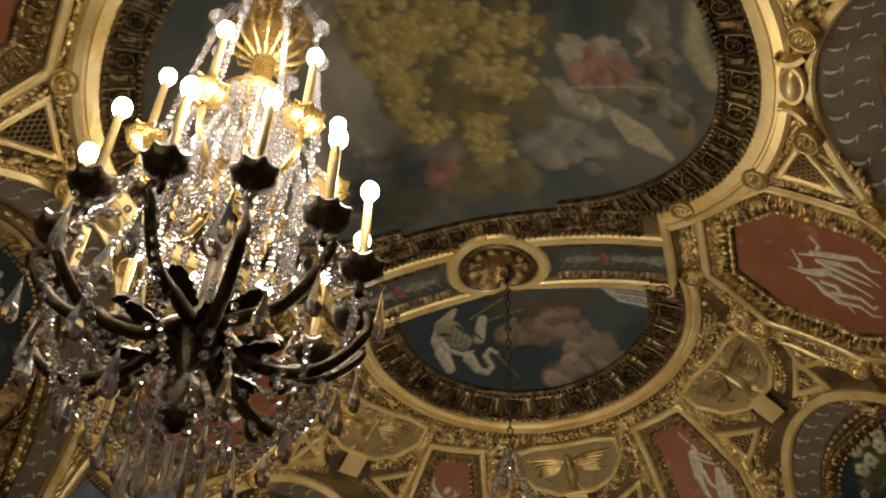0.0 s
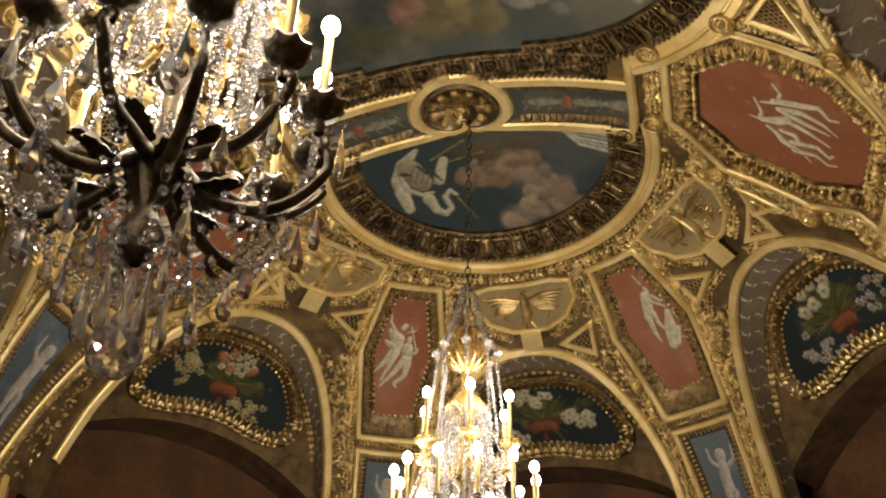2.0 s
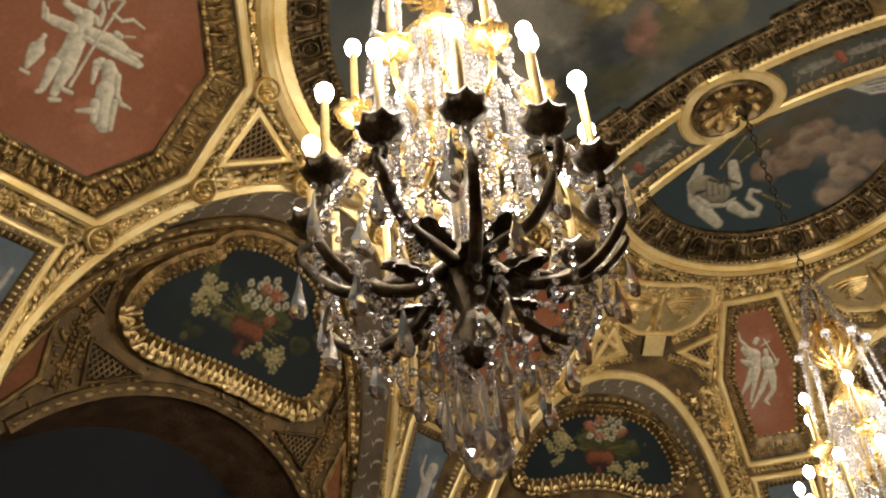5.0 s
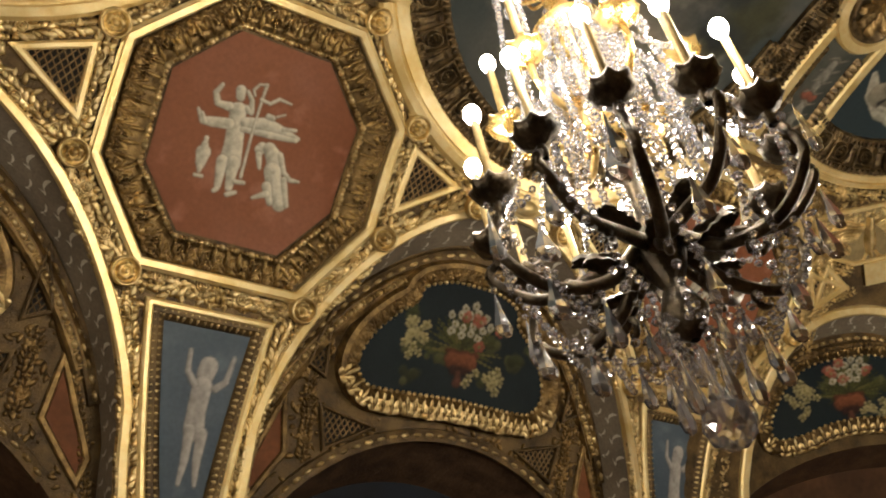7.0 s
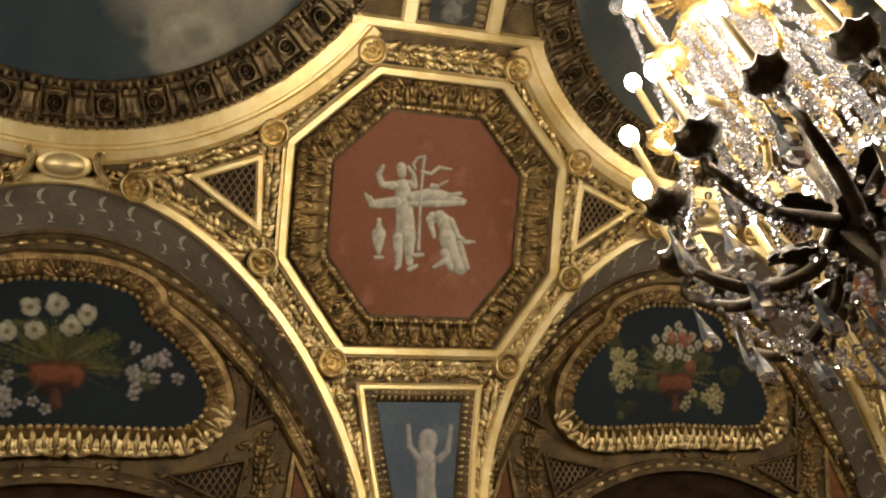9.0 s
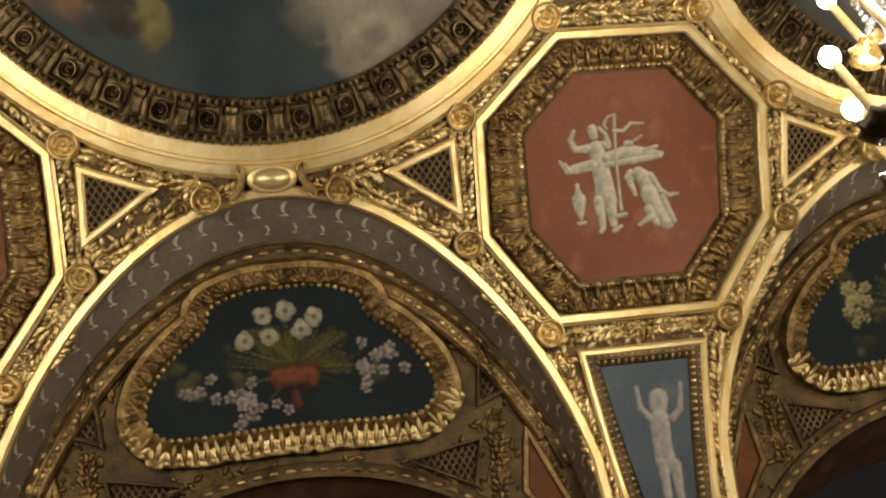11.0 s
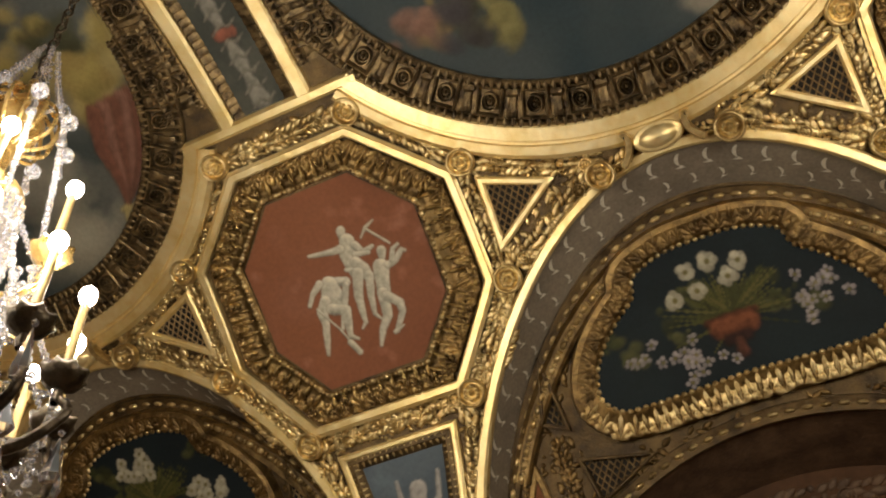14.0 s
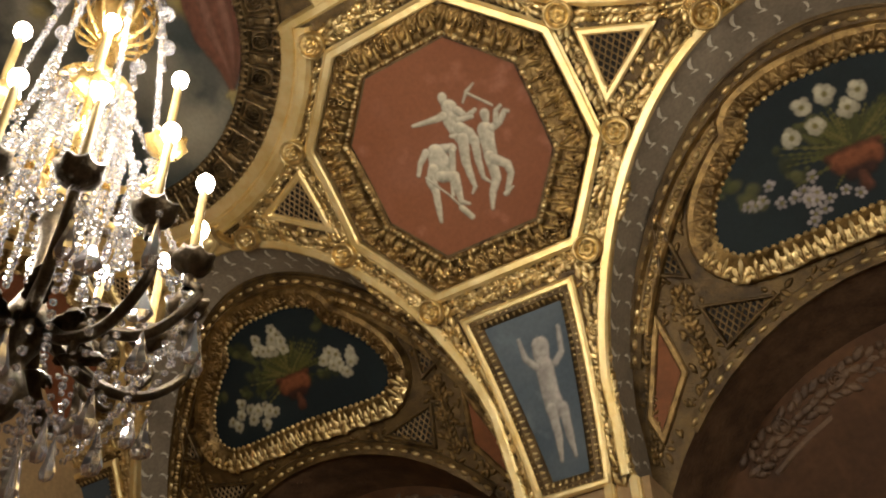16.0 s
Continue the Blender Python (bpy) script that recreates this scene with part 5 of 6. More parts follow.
def lunette(bay, half, side, style, seed):
    rng = random.Random(seed)
    k = half / 1.24
    put = moved_to(shifted(vault(side), SETBACK), bay)
    th = thing("lunette_painting", "flower basket painting on dark teal in gilded leaf frame", "painting", "flower lunettes", at=put(0, 2.3))
    loop = [(x * k, s) for x, s in KIDNEY_LOOP]
    bm = bmesh.new()
    gx, gs = spread(loop, 80, .009)
    pt = Paint(gx, gs, (.009, .015, .018), seed)
    bouquet(pt, k, style, seed)
    canvas("canvas", put, gx, gs, .008, pt, th, "dark teal ground with painted flower basket")
    area = sum(a[0] * b[1] - b[0] * a[1] for a, b in zip(loop, loop[1:] + loop[:1]))
    ring = loop if area < 0 else loop[::-1]
    leaf_frame(put, ring, th, rng)
    # broad leaves below, smaller ones above; bright and dim gilding paint in light and shade
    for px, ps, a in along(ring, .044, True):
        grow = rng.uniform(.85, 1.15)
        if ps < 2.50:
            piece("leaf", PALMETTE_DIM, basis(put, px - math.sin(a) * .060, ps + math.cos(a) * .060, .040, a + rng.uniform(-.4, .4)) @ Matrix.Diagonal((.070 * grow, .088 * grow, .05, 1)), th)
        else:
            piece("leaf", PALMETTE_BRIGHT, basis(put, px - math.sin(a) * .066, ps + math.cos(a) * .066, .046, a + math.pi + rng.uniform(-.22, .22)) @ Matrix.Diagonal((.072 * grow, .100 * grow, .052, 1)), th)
    # egg rows under the soffit and over the niche
    for name, path in (("egg_moulding", [(x, edge_s(x, half) + .05) for x in arc_xs(0, half * .93, 24)]), ("egg_moulding", [(x * k, inner_s(x) - .022) for x in [q * .1 for q in range(-10, 11)]])):
        bm = bmesh.new()
        sweep(bm, put, path, [(-.035, .002), (-.03, .022), (.0, .016), (.03, .022), (.035, .002)])
        for px, ps, a in along(path, .07):
            add(bm, *BERRY_V, basis(put, px, ps, .014, a) @ Matrix.Diagonal((.055, .026, .028, 1)))
        part(name, bm, UMBER, th, "dark egg moulding")["kind"] = "stuff"
        bm = bmesh.new()
        for px, ps, a in along(path, .07):
            add(bm, *BERRY_V, basis(put, px, ps, .018, a) @ Matrix.Diagonal((.05, .024, .03, 1)))
        part("egg_moulding", bm, OLDGOLD, th)["kind"] = "stuff"
    for sg in (-1, 1):
        grille(put, [(sg * .50 * k, 2.785), (sg * .77 * k, 2.73), (sg * .73 * k, 2.90)], sg, "dark wire grille in carved lunette corner", .016, UMBER)
        grille(put, [(sg * .83 * k, 2.28), (sg * .80 * k, 2.56), (sg * .89 * k, 2.52)], sg, "dark narrow wire grille beside flower painting", .016, UMBER)
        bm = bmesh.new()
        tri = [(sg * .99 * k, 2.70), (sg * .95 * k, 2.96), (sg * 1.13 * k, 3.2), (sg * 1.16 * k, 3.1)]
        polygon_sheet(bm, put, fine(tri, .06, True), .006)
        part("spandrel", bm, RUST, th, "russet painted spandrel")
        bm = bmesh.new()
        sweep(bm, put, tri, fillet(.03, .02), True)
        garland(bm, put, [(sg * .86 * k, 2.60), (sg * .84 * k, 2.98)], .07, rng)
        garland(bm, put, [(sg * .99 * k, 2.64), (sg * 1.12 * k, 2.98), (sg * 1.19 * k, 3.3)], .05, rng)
        # strips take the gilding that holds the lunette's shade
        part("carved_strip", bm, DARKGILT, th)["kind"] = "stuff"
    # a second egg row, concentric with the arch, on a rounded hollow
    path = [(x, edge_s(x, half) + .125) for x in arc_xs(0, half * .86, 24)]
    bm = bmesh.new()
    sweep(bm, put, path, [(-.05, .0), (-.042, .034), (-.024, .020), (.024, .020), (.042, .034), (.05, .0)])
    # shade under the arch is put in by the darker gilding
    part("carved_hollow", bm, DARKGILT, th, "gilded outer moulding in shade-darkened colour")
    bm = bmesh.new()
    for n, (px, ps, a) in enumerate(along(path, .031)):
        add(bm, *BERRY_V, basis(put, px, ps, .018, a) @ Matrix.Diagonal((.046 if n % 2 else .012, .030, .036, 1)))
    part("egg_moulding", bm, OLDGOLD, th, "gilded egg moulding")["kind"] = "stuff"


for side in (1, -1):
    for i, (bay, half) in enumerate(zip(BAYS, HALF)):
        lunette(bay, half, side, [1, 0, 2][i], 20 + i + 4 * side)


# ---- the apse: the half-round painting, eagle panels, long panels, lunettes ----
def ring_edge(az):
    """The outer edge of the apse painting's gilt ring."""
    return 1.325 - (.075 if az > -8 else .06) * ((az + 8) / 40) ** 2


def LOBE_PAINT(az):
    return ring_edge(az) - .31


def LOBE_COFFER(az):
    return ring_edge(az) - .08


def LOBE_GOLD(az):
    return ring_edge(az) - .04




def polar(az, s, n=0.0):
    return dome_at(az, s, n)


def lobe_painting():
    th = thing("ceiling_painting", "half-round painting of swan and clouds, coffered border", "ceiling painting", "paintings of the apse", at=dome_at(0, .6))
    def near(az):
        return RV * math.asin(min(.95, .245 / RV / max(.05, math.cos(radians(az)))))
    azs, ks = np.meshgrid(np.linspace(-78, 78, 200), np.linspace(0, 1, 110), indexing="ij")
    lo = np.vectorize(near)(azs)
    ss = lo + (np.maximum(lo, np.vectorize(LOBE_PAINT)(azs)) - lo) * ks
    # seen in plan: u across, v away from the band
    pt = Paint(RV * np.sin(ss / RV) * np.sin(np.radians(azs)), RV * np.sin(ss / RV) * np.cos(np.radians(azs)), (.022, .036, .042), 12)
    pt.wash((.055, .065, .066), 2.4, .44, .64, 9)
    pt.dabs([(-.35, .34, .2, .07), (-.15, .40, .2, .06), (-.05, .36, .2, .05)], [(.075, .05, .03), (.06, .05, .034), SHADE], (.03, .07), 8, 121, .5, .6)
    pt.dabs([(.04, .58, .10, .05), (-.06, .58, .12, .06), (-.12, .53, .10, .06), (-.2, .48, .10, .05), (-.30, .46, .08, .06)], [(.17, .12, .08), (.22, .165, .12), (.13, .09, .065)], (.022, .048), 8, 122, .35, .75)
    pt.dabs([(-.34, .66, .10, .10), (-.42, .74, .12, .10), (-.36, .83, .14, .08), (-.30, .60, .09, .06), (-.14, .92, .08, .05), (-.5, .8, .1, .1)], [(.21, .155, .11), (.16, .12, .09), (.26, .205, .15)], (.025, .058), 9, 123, .35, .75)
    for q, (pts, widths) in enumerate(SWAN):
        tone = (.19, .17, .125) if q == 1 else (.02, .02, .018) if q > 8 else AMBER if q > 5 else (.34, .32, .25)
        pt.limb(pts, widths, tone, .005, .5, 1, .006)
    for q in range(5):
        pt.limb([(.43 - .028 * q, .50 + .02 * q), (.38 - .03 * q, .40 + .02 * q)], [.010, .004], (.10, .088, .06), .003, .3, 1, .004)
    for q in range(6):
        pt.limb([(-.50 - .01 * q, .19 + .012 * q), (-.63, .22 + .026 * q), (-.80, .23 + .032 * q)], [.012, .020, .022], (.42, .41, .36) if q % 2 else (.30, .29, .25), .005, .5, 1, .005)
    canvas("canvas", polar, azs, ss, .003, pt, th, "painted deep blue sky with swan")
    rng = random.Random(12)
    # border
    path = [(az, (LOBE_PAINT(az) + LOBE_COFFER(az)) / 2) for az in [-80 + 4 * k for k in range(41)]]
    def arc(a, s, n=0.0):
        return dome_at(math.degrees(a / 1.02), s, n)
    line = [(radians(az) * 1.02, s) for az, s in path]
    coffers(arc, line, .20, th, step=.19)
    bm = bmesh.new()
    prof = [(.046, 0), (.046, .030), (.036, .038), (.014, .040), (.008, .026), (-.004, .026), (-.010, .046), (-.034, .044), (-.044, .03), (-.046, 0)]
    sweep(bm, arc, [(radians(az) * 1.02, LOBE_GOLD(az)) for az in [-86 + 4.3 * k for k in range(41)]], prof)
    part("gilt_arc", bm, GOLD, th, "broad bright gilded arc")
    bm = bmesh.new()
    garland(bm, arc, [(radians(az) * 1.02, LOBE_GOLD(az) + .095) for az in [-72 + 4 * k for k in range(37)]], .075, rng)
    part("garland", bm, OLDGOLD, th)["kind"] = "stuff"


lobe_painting()

HEX_OUT = both([(.170, 1.455), (.285, 1.97), (.215, 2.57)])
HEX_IN = both([(.142, 1.485), (.25, 1.97), (.188, 2.54)])
HEX_BEAD = both([(.10, 1.54), (.195, 1.97), (.13, 2.40)])


def long_panel(az, kind, seed):
    rng = random.Random(seed)
    put = dome(az)
    th = thing("hexagon_panel", "long terracotta panel with pale shapes in gilded frame", "ceiling panel", "long panels of the apse", at=put(0, 2.0))
    gx, gs = spread([(x * .96, s) for x, s in HEX_BEAD], 90, .009)
    pt = Paint(gx, gs, EARTH, seed)
    worn_ground(pt, (.24, .092, .047), (.295, .135, .085))
    pale_group(pt, 0, 1.98, kind)
    canvas("field", put, gx, gs, .008, pt, th, "terracotta field with pale painted shapes")
    bm = bmesh.new()
    sweep(bm, put, HEX_OUT, fillet(.042, .036), True)
    part("gilt_fillet", bm, GOLD, th, "bright gilded fillet")
    bm = bmesh.new()
    rows = []
    for k, h in ((0, .03), (.4, .034), (.8, .016), (1, .01)):
        loop = fine(octagon_mid(HEX_IN, HEX_BEAD, k), 9, True)
        dense = []
        for a, b in zip(loop, loop[1:] + loop[:1]):
            dense += [(a[0] + (b[0] - a[0]) * q / 8, a[1] + (b[1] - a[1]) * q / 8) for q in range(8)]
        rows.append([put(*p, h) for p in dense + dense[:1]])
    grid(bm, rows)
    part("cavetto", bm, BRONZE, th)
    bm = bmesh.new()
    beads(bm, put, HEX_BEAD, .04, .024, .012)
    part("bead_moulding", bm, OLDGOLD, th)["kind"] = "stuff"
    for px, ps, a in along(octagon_mid(HEX_IN, HEX_BEAD, .45), .06, True):
        piece("leaf", PALMETTE_DIM, basis(put, px, ps, .020, a + rng.uniform(-.1, .1)) @ Matrix.Diagonal((.066, .066, .07, 1)), th)
    for sg in (-1, 1):
        for p in ([(.20, 1.40), (.245, 1.62), (.325, 2.02), (.285, 2.5)], [(.285, 2.5), (.25, 2.9), (.24, 3.4)]):
            bm = bmesh.new()
            garland(bm, put, [(sg * a, s) for a, s in p], .085, rng)
            part("garland", bm, OLDGOLD, th)["kind"] = "stuff"
        for q, s in ((.30, 1.78), (.30, 2.3)):
            piece("rosette", ROSETTE, basis(put, sg * q, s, .012, 0, .085), th)
    bm = bmesh.new()
    garland(bm, put, [(-.2, 2.60), (.2, 2.60)], .06, rng)
    part("garland", bm, OLDGOLD, th)["kind"] = "stuff"
    figure_panel(put, 2.73, 3.38, .13, .10, 5, seed + 3, put(0, 3.0))


long_panel(25.5, 4, 71)
long_panel(-31.0, 6, 72)


def eagle_panel(az, seed):
    """An olive panel with a gilded spread-winged bird over an arch, on a block."""
    rng = random.Random(seed)
    put = moved_to(dome(az), 0.0, (ring_edge(az) - 1.325) * .92)
    th = thing("eagle_panel", "olive panel with gilded spread-winged bird relief", "ceiling panel", "bird panels of the apse", at=put(0, 1.6))
    loop = both([(.20, 1.445), (.33, 1.48), (.345, 1.60), (.26, 1.72), (.12, 1.785)])
    bm = bmesh.new()
    polygon_sheet(bm, put, fine(loop, .06, True), .006)
    part("field", bm, SAND, th, "olive gold field")
    bm = bmesh.new()
    sweep(bm, put, loop, fillet(.03, .026), True)
    part("frame", bm, GOLD, th, "gilded frame")
    bm = bmesh.new()
    def body(pts, widths, lift):
        path = fine(pts, .02)
        nor = lefts(path)
        rows = []
        for i, ((x, s), (nx, ny)) in enumerate(zip(path, nor)):
            t = i / (len(path) - 1) * (len(widths) - 1)
            k = min(int(t), len(widths) - 2)
            w = (widths[k] + (widths[k + 1] - widths[k]) * (t - k)) / 2
            rows.append([put(x + nx * w * c, s + ny * w * c, .006 + lift * (1 - c * c)) for c in (-1, -.5, 0, .5, 1)])
        grid(bm, rows)
    body([(0, 1.50), (.0, 1.56), (0, 1.66), (.02, 1.74)], [.03, .06, .085, .03], .045)
    body([(-.005, 1.495), (-.035, 1.50)], [.03, .008], .03)
    for sg in (-1, 1):
        for q in range(7):
            body([(sg * (.03 + .01 * q), 1.56 + .012 * q), (sg * (.13 + .012 * q), 1.53 + .02 * q), (sg * (.27 - .022 * q), 1.53 + .028 * q)], [.03, .034, .008], .022)
    for q in range(3):
        body([(-.02 + .02 * q, 1.72), (-.05 + .05 * q, 1.775)], [.02, .025], .014)
    part("bird_relief", bm, OLDGOLD, th, "gilded carved bird")
    bm = bmesh.new()
    sweep(bm, put, [(-.07, 1.86), (.07, 1.86)], [(-.075, 0), (-.07, .045), (.07, .04), (.08, 0)])
    part("block", bm, GOLD, th, "gilded block")
    for sg in (-1, 1):
        bm = bmesh.new()
        garland(bm, put, [(sg * .36, 1.42), (sg * .385, 1.62), (sg * .28, 1.77), (sg * .13, 1.84)], .07, rng)
        garland(bm, put, [(sg * .12, 1.95), (sg * .3, 2.0), (sg * .42, 2.12), (sg * .5, 2.3)], .06, rng)
        part("garland", bm, OLDGOLD, th)["kind"] = "stuff"
        grille(put, [(sg * .22, 1.915), (sg * .40, 1.83), (sg * .40, 2.01)], sg)


for az in (50.0, -4.0, -56.0):
    eagle_panel(az, int(200 + az))


def apse_lunette(mid, style, seed):
    rng = random.Random(seed)
    base = dome(mid)
    def put(a, s, n=0.0):
        p = base(a, s, n)
        q = base(a, s, 0.0)
        return p + Vector((q.x - XAPSE, q.y - Y0, 0)).normalized() * .2
    th = thing("lunette_painting", "flower basket painting over apse niche in gilded frame", "painting", "flower lunettes of the apse", at=put(0, 2.4))
    loop = [(radians(d) * RV * math.sin(q / RV), q) for d, q in ((0, 2.11), (5, 2.125), (9, 2.20), (11.5, 2.33), (13, 2.47), (12.4, 2.57), (8, 2.56), (4, 2.515), (0, 2.50))]
    loop = rounded(loop + [(-x, s) for x, s in reversed(loop[1:-1])], 3)
    gx, gs = spread(loop, 70, .01)
    pt = Paint(gx, gs, (.009, .015, .018), seed)
    bouquet(pt, .80, style, seed, .02)
    canvas("canvas", put, gx, gs, .008, pt, th, "dark teal ground with painted flower basket")
    area = sum(a[0] * b[1] - b[0] * a[1] for a, b in zip(loop, loop[1:] + loop[:1]))
    ring = loop if area < 0 else loop[::-1]
    bm = bmesh.new()
    beads(bm, put, ring, .04, .02, .012)
    part("bead_moulding", bm, OLDGOLD, th)["kind"] = "stuff"
    bm = bmesh.new()
    sweep(bm, put, ring, [(0, .006), (.03, .03), (.07, .045), (.09, .03), (.095, 0)], True)
    part("frame", bm, UMBER, th)
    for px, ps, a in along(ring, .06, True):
        # lit low leaves and shaded upper ones are told apart by colour alone
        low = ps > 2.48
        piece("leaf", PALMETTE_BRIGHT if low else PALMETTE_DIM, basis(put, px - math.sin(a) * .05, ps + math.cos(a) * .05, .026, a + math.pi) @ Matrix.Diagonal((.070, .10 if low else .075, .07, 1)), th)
    bm = bmesh.new()
    for gap in (.035, .085):
        path = [(radians(d) * RV * math.sin((apse_arch(mid + d, mid) + gap) / RV), apse_arch(mid + d, mid) + gap) for d in [-19 + q for q in range(39)]]
        for px, ps, a in along(path, .05):
            add(bm, *BERRY_V, basis(put, px, ps, .008, a) @ Matrix.Diagonal((.042, .028, .035, 1)))
    part("egg_moulding", bm, OLDGOLD, th)["kind"] = "stuff"
    bm = bmesh.new()
    fil = [(radians(d) * RV * math.sin(apse_arch(mid + d, mid) / RV), apse_arch(mid + d, mid)) for d in [-21.4 + 42.8 * q / 50 for q in range(51)]]
    sweep(bm, base, fil, [(.004, -.02), (.004, .02), (-.008, .032), (-.045, .030), (-.055, .02), (-.055, 0)], step=.3)
    part("arch_fillet", bm, GOLD, th, "bright gilded fillet along the arch")


for mid, style in zip(AZ_ARCH, (0, 2, 1)):
    apse_lunette(mid, style, int(300 + mid))


# ---- low carved foliage on the bare ground between the frames ----
def inside(poly, x, s):
    hit = False
    for (ax, ay), (bx, by) in zip(poly, poly[1:] + poly[:1]):
        if (ay > s) != (by > s) and x < (bx - ax) * (s - ay) / (by - ay) + ax:
            hit = not hit
    return hit


def foliage(name, spots, at, mat, label):
    """One carpet of small carved leaves: (surface, x, s) for each."""
    rng = random.Random(77)
    th = thing(name, label, "carving", "carved grounds", at=at)
    bm = bmesh.new()
    for put, x, s in spots:
        if rng.random() < .72:
            k = rng.uniform(.035, .06)
            add(bm, *LEAF_V, basis(put, x, s, .001, rng.uniform(0, 6.28)) @ Matrix.Diagonal((k * .8, k, k * 1.1, 1)))
        else:
            k = rng.uniform(.014, .026)
            add(bm, *BERRY_V, basis(put, x, s, .003, 0) @ Matrix.Diagonal((k, k, k * 1.2, 1)))
    part("leaf_carving", bm, mat, th)["kind"] = "stuff"


OCT_WIDE = [(x * 1.02, 1.79 + (s - 1.79) * 1.02) for x, s in OCT_OUT]
TRI_WIDE = [(.70, 1.57), (1.04, 1.72), (.70, 1.95)]
PANEL_WIDE = [(-.30, 2.54), (.30, 2.54), (.19, 3.45), (-.19, 3.45)]
rng = random.Random(78)
for side in (1, -1):
    for i, x in enumerate(PIERS):
        spots = []
        for _ in range(4200):
            dx, s = rng.uniform(-1.2, 1.2), rng.uniform(1.06, 3.42)
            if i == 0 and dx < -.9 or i == 3 and dx > .1:
                continue
            j = i if dx > 0 else i - 1
            if 0 <= j < len(BAYS):
                u = x + dx - BAYS[j]
                w = (PIERS[j + 1] - PIERS[j]) / 2 - .44
                r = (w * w + .55 ** 2) / 1.1
                if s > edge_s(u, HALF[j]) - .075 or math.hypot(u, s - (1.555 - r)) < r + .16:
                    continue
            elif s > 1.95 and abs(dx) > .42:
                continue
            if inside(OCT_WIDE, dx, s) or inside(TRI_WIDE, abs(dx), s) or inside(PANEL_WIDE, dx, s):
                continue
            spots.append((vault(side), x + dx, s))
        foliage("carved_ground", spots, vault(side)(x, 2.5), OLDGOLD, "low gilded leaf carving on the vault")
spots = []
HEX_WIDE = [(x * 1.12, 2.0 + (s - 2.0) * 1.05) for x, s in HEX_OUT]
for _ in range(13000):
    az, s = rng.uniform(-76, 76), rng.uniform(1.32, 3.3)
    if s < LOBE_GOLD(az) + .1 or any(s > apse_arch(az, m) - .07 for m in AZ_ARCH if abs(az - m) < AZ_HALF):
        continue
    arm = RV * math.sin(s / RV)
    if any(inside(HEX_WIDE, radians(az - c) * arm, s) or (abs(radians(az - c)) * arm < .26 and s > 2.6) for c in (25.5, -30.0)):
        continue
    if any(abs(radians(az - c)) * arm < .37 and 1.41 < s < 1.80 for c in (50, -4, -56)) or any(abs(radians(az - c)) * arm < .46 and 1.78 < s < 2.04 for c in (50, -4, -56)):
        continue
    if abs(az) > 66 and s > 1.5:
        continue
    spots.append((dome(az), 0.0, s))
foliage("carved_ground", spots, dome_at(0, 1.9), OLDGOLD, "low gilded leaf carving on the apse")
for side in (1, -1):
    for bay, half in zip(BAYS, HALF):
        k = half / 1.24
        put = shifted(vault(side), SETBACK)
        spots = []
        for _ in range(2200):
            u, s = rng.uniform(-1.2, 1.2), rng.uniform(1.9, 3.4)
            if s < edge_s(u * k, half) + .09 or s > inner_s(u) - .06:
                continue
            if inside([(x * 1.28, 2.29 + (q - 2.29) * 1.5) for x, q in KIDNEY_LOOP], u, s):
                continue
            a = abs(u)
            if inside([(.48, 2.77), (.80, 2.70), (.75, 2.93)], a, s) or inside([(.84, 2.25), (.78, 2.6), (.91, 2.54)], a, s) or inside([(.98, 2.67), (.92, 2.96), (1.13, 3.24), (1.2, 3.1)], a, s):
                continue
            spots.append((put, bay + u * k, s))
        # same leaves as on the vault, coloured darker to stand for shade
        foliage("carved_ground", spots, put(bay, 2.7), DARKGILT, "gilded leaf carving on the lunette wall, colour darkened for shade")


# ---- chandeliers: dark bronze arms, candle sleeves, brass stem, crystal chains and drops ----
def lathe(bm, profile, seg=16, m=Matrix()):
    grid(bm, [[m @ Vector((r * math.cos(2 * math.pi * k / seg), r * math.sin(2 * math.pi * k / seg), z)) for k in range(seg + 1)] for r, z in profile])


def tube(bm, pts, radii, seg=8):
    """A tapered rod through the points."""
    rows = []
    for i, p in enumerate(pts):
        d = (Vector(pts[min(i + 1, len(pts) - 1)]) - Vector(pts[max(i - 1, 0)])).normalized()
        a = d.orthogonal().normalized()
        if abs(d.z) < .95:
            a = d.cross(Vector((0, 0, 1))).normalized()
        b = d.cross(a)
        r = radii[0] + (radii[-1] - radii[0]) * i / (len(pts) - 1) if len(radii) == 2 else radii[i]
        rows.append([Vector(p) + (a * math.cos(2 * math.pi * k / seg) + b * math.sin(2 * math.pi * k / seg)) * r for k in range(seg + 1)])
    grid(bm, rows)


def curve(pts, steps=8):
    """A smooth line through the points."""
    out = []
    p = [Vector(q) for q in pts]
    p = [p[0] * 2 - p[1]] + p + [p[-1] * 2 - p[-2]]
    for i in range(1, len(p) - 2):
        for k in range(steps):
            t = k / steps
            out.append(.5 * ((2 * p[i]) + (p[i + 1] - p[i - 1]) * t + (2 * p[i - 1] - 5 * p[i] + 4 * p[i + 1] - p[i + 2]) * t * t + (3 * p[i] - p[i - 1] - 3 * p[i + 1] + p[i + 2]) * t ** 3))
    return out + [p[-2]]


def bead(bm, at, r, tall=1.0):
    """A faceted crystal bead."""
    rings = [(0.01, -1), (.75, -.6), (1, 0), (.75, .6), (0.01, 1)]
    vs = [[bm.verts.new(Vector(at) + Vector((r * q * math.cos(k * math.pi / 3), r * q * math.sin(k * math.pi / 3), r * z * tall))) for k in range(6)] for q, z in rings]
    for a, b in zip(vs, vs[1:]):
        for k in range(6):
            bm.faces.new((a[k], a[(k + 1) % 6], b[(k + 1) % 6], b[k]))


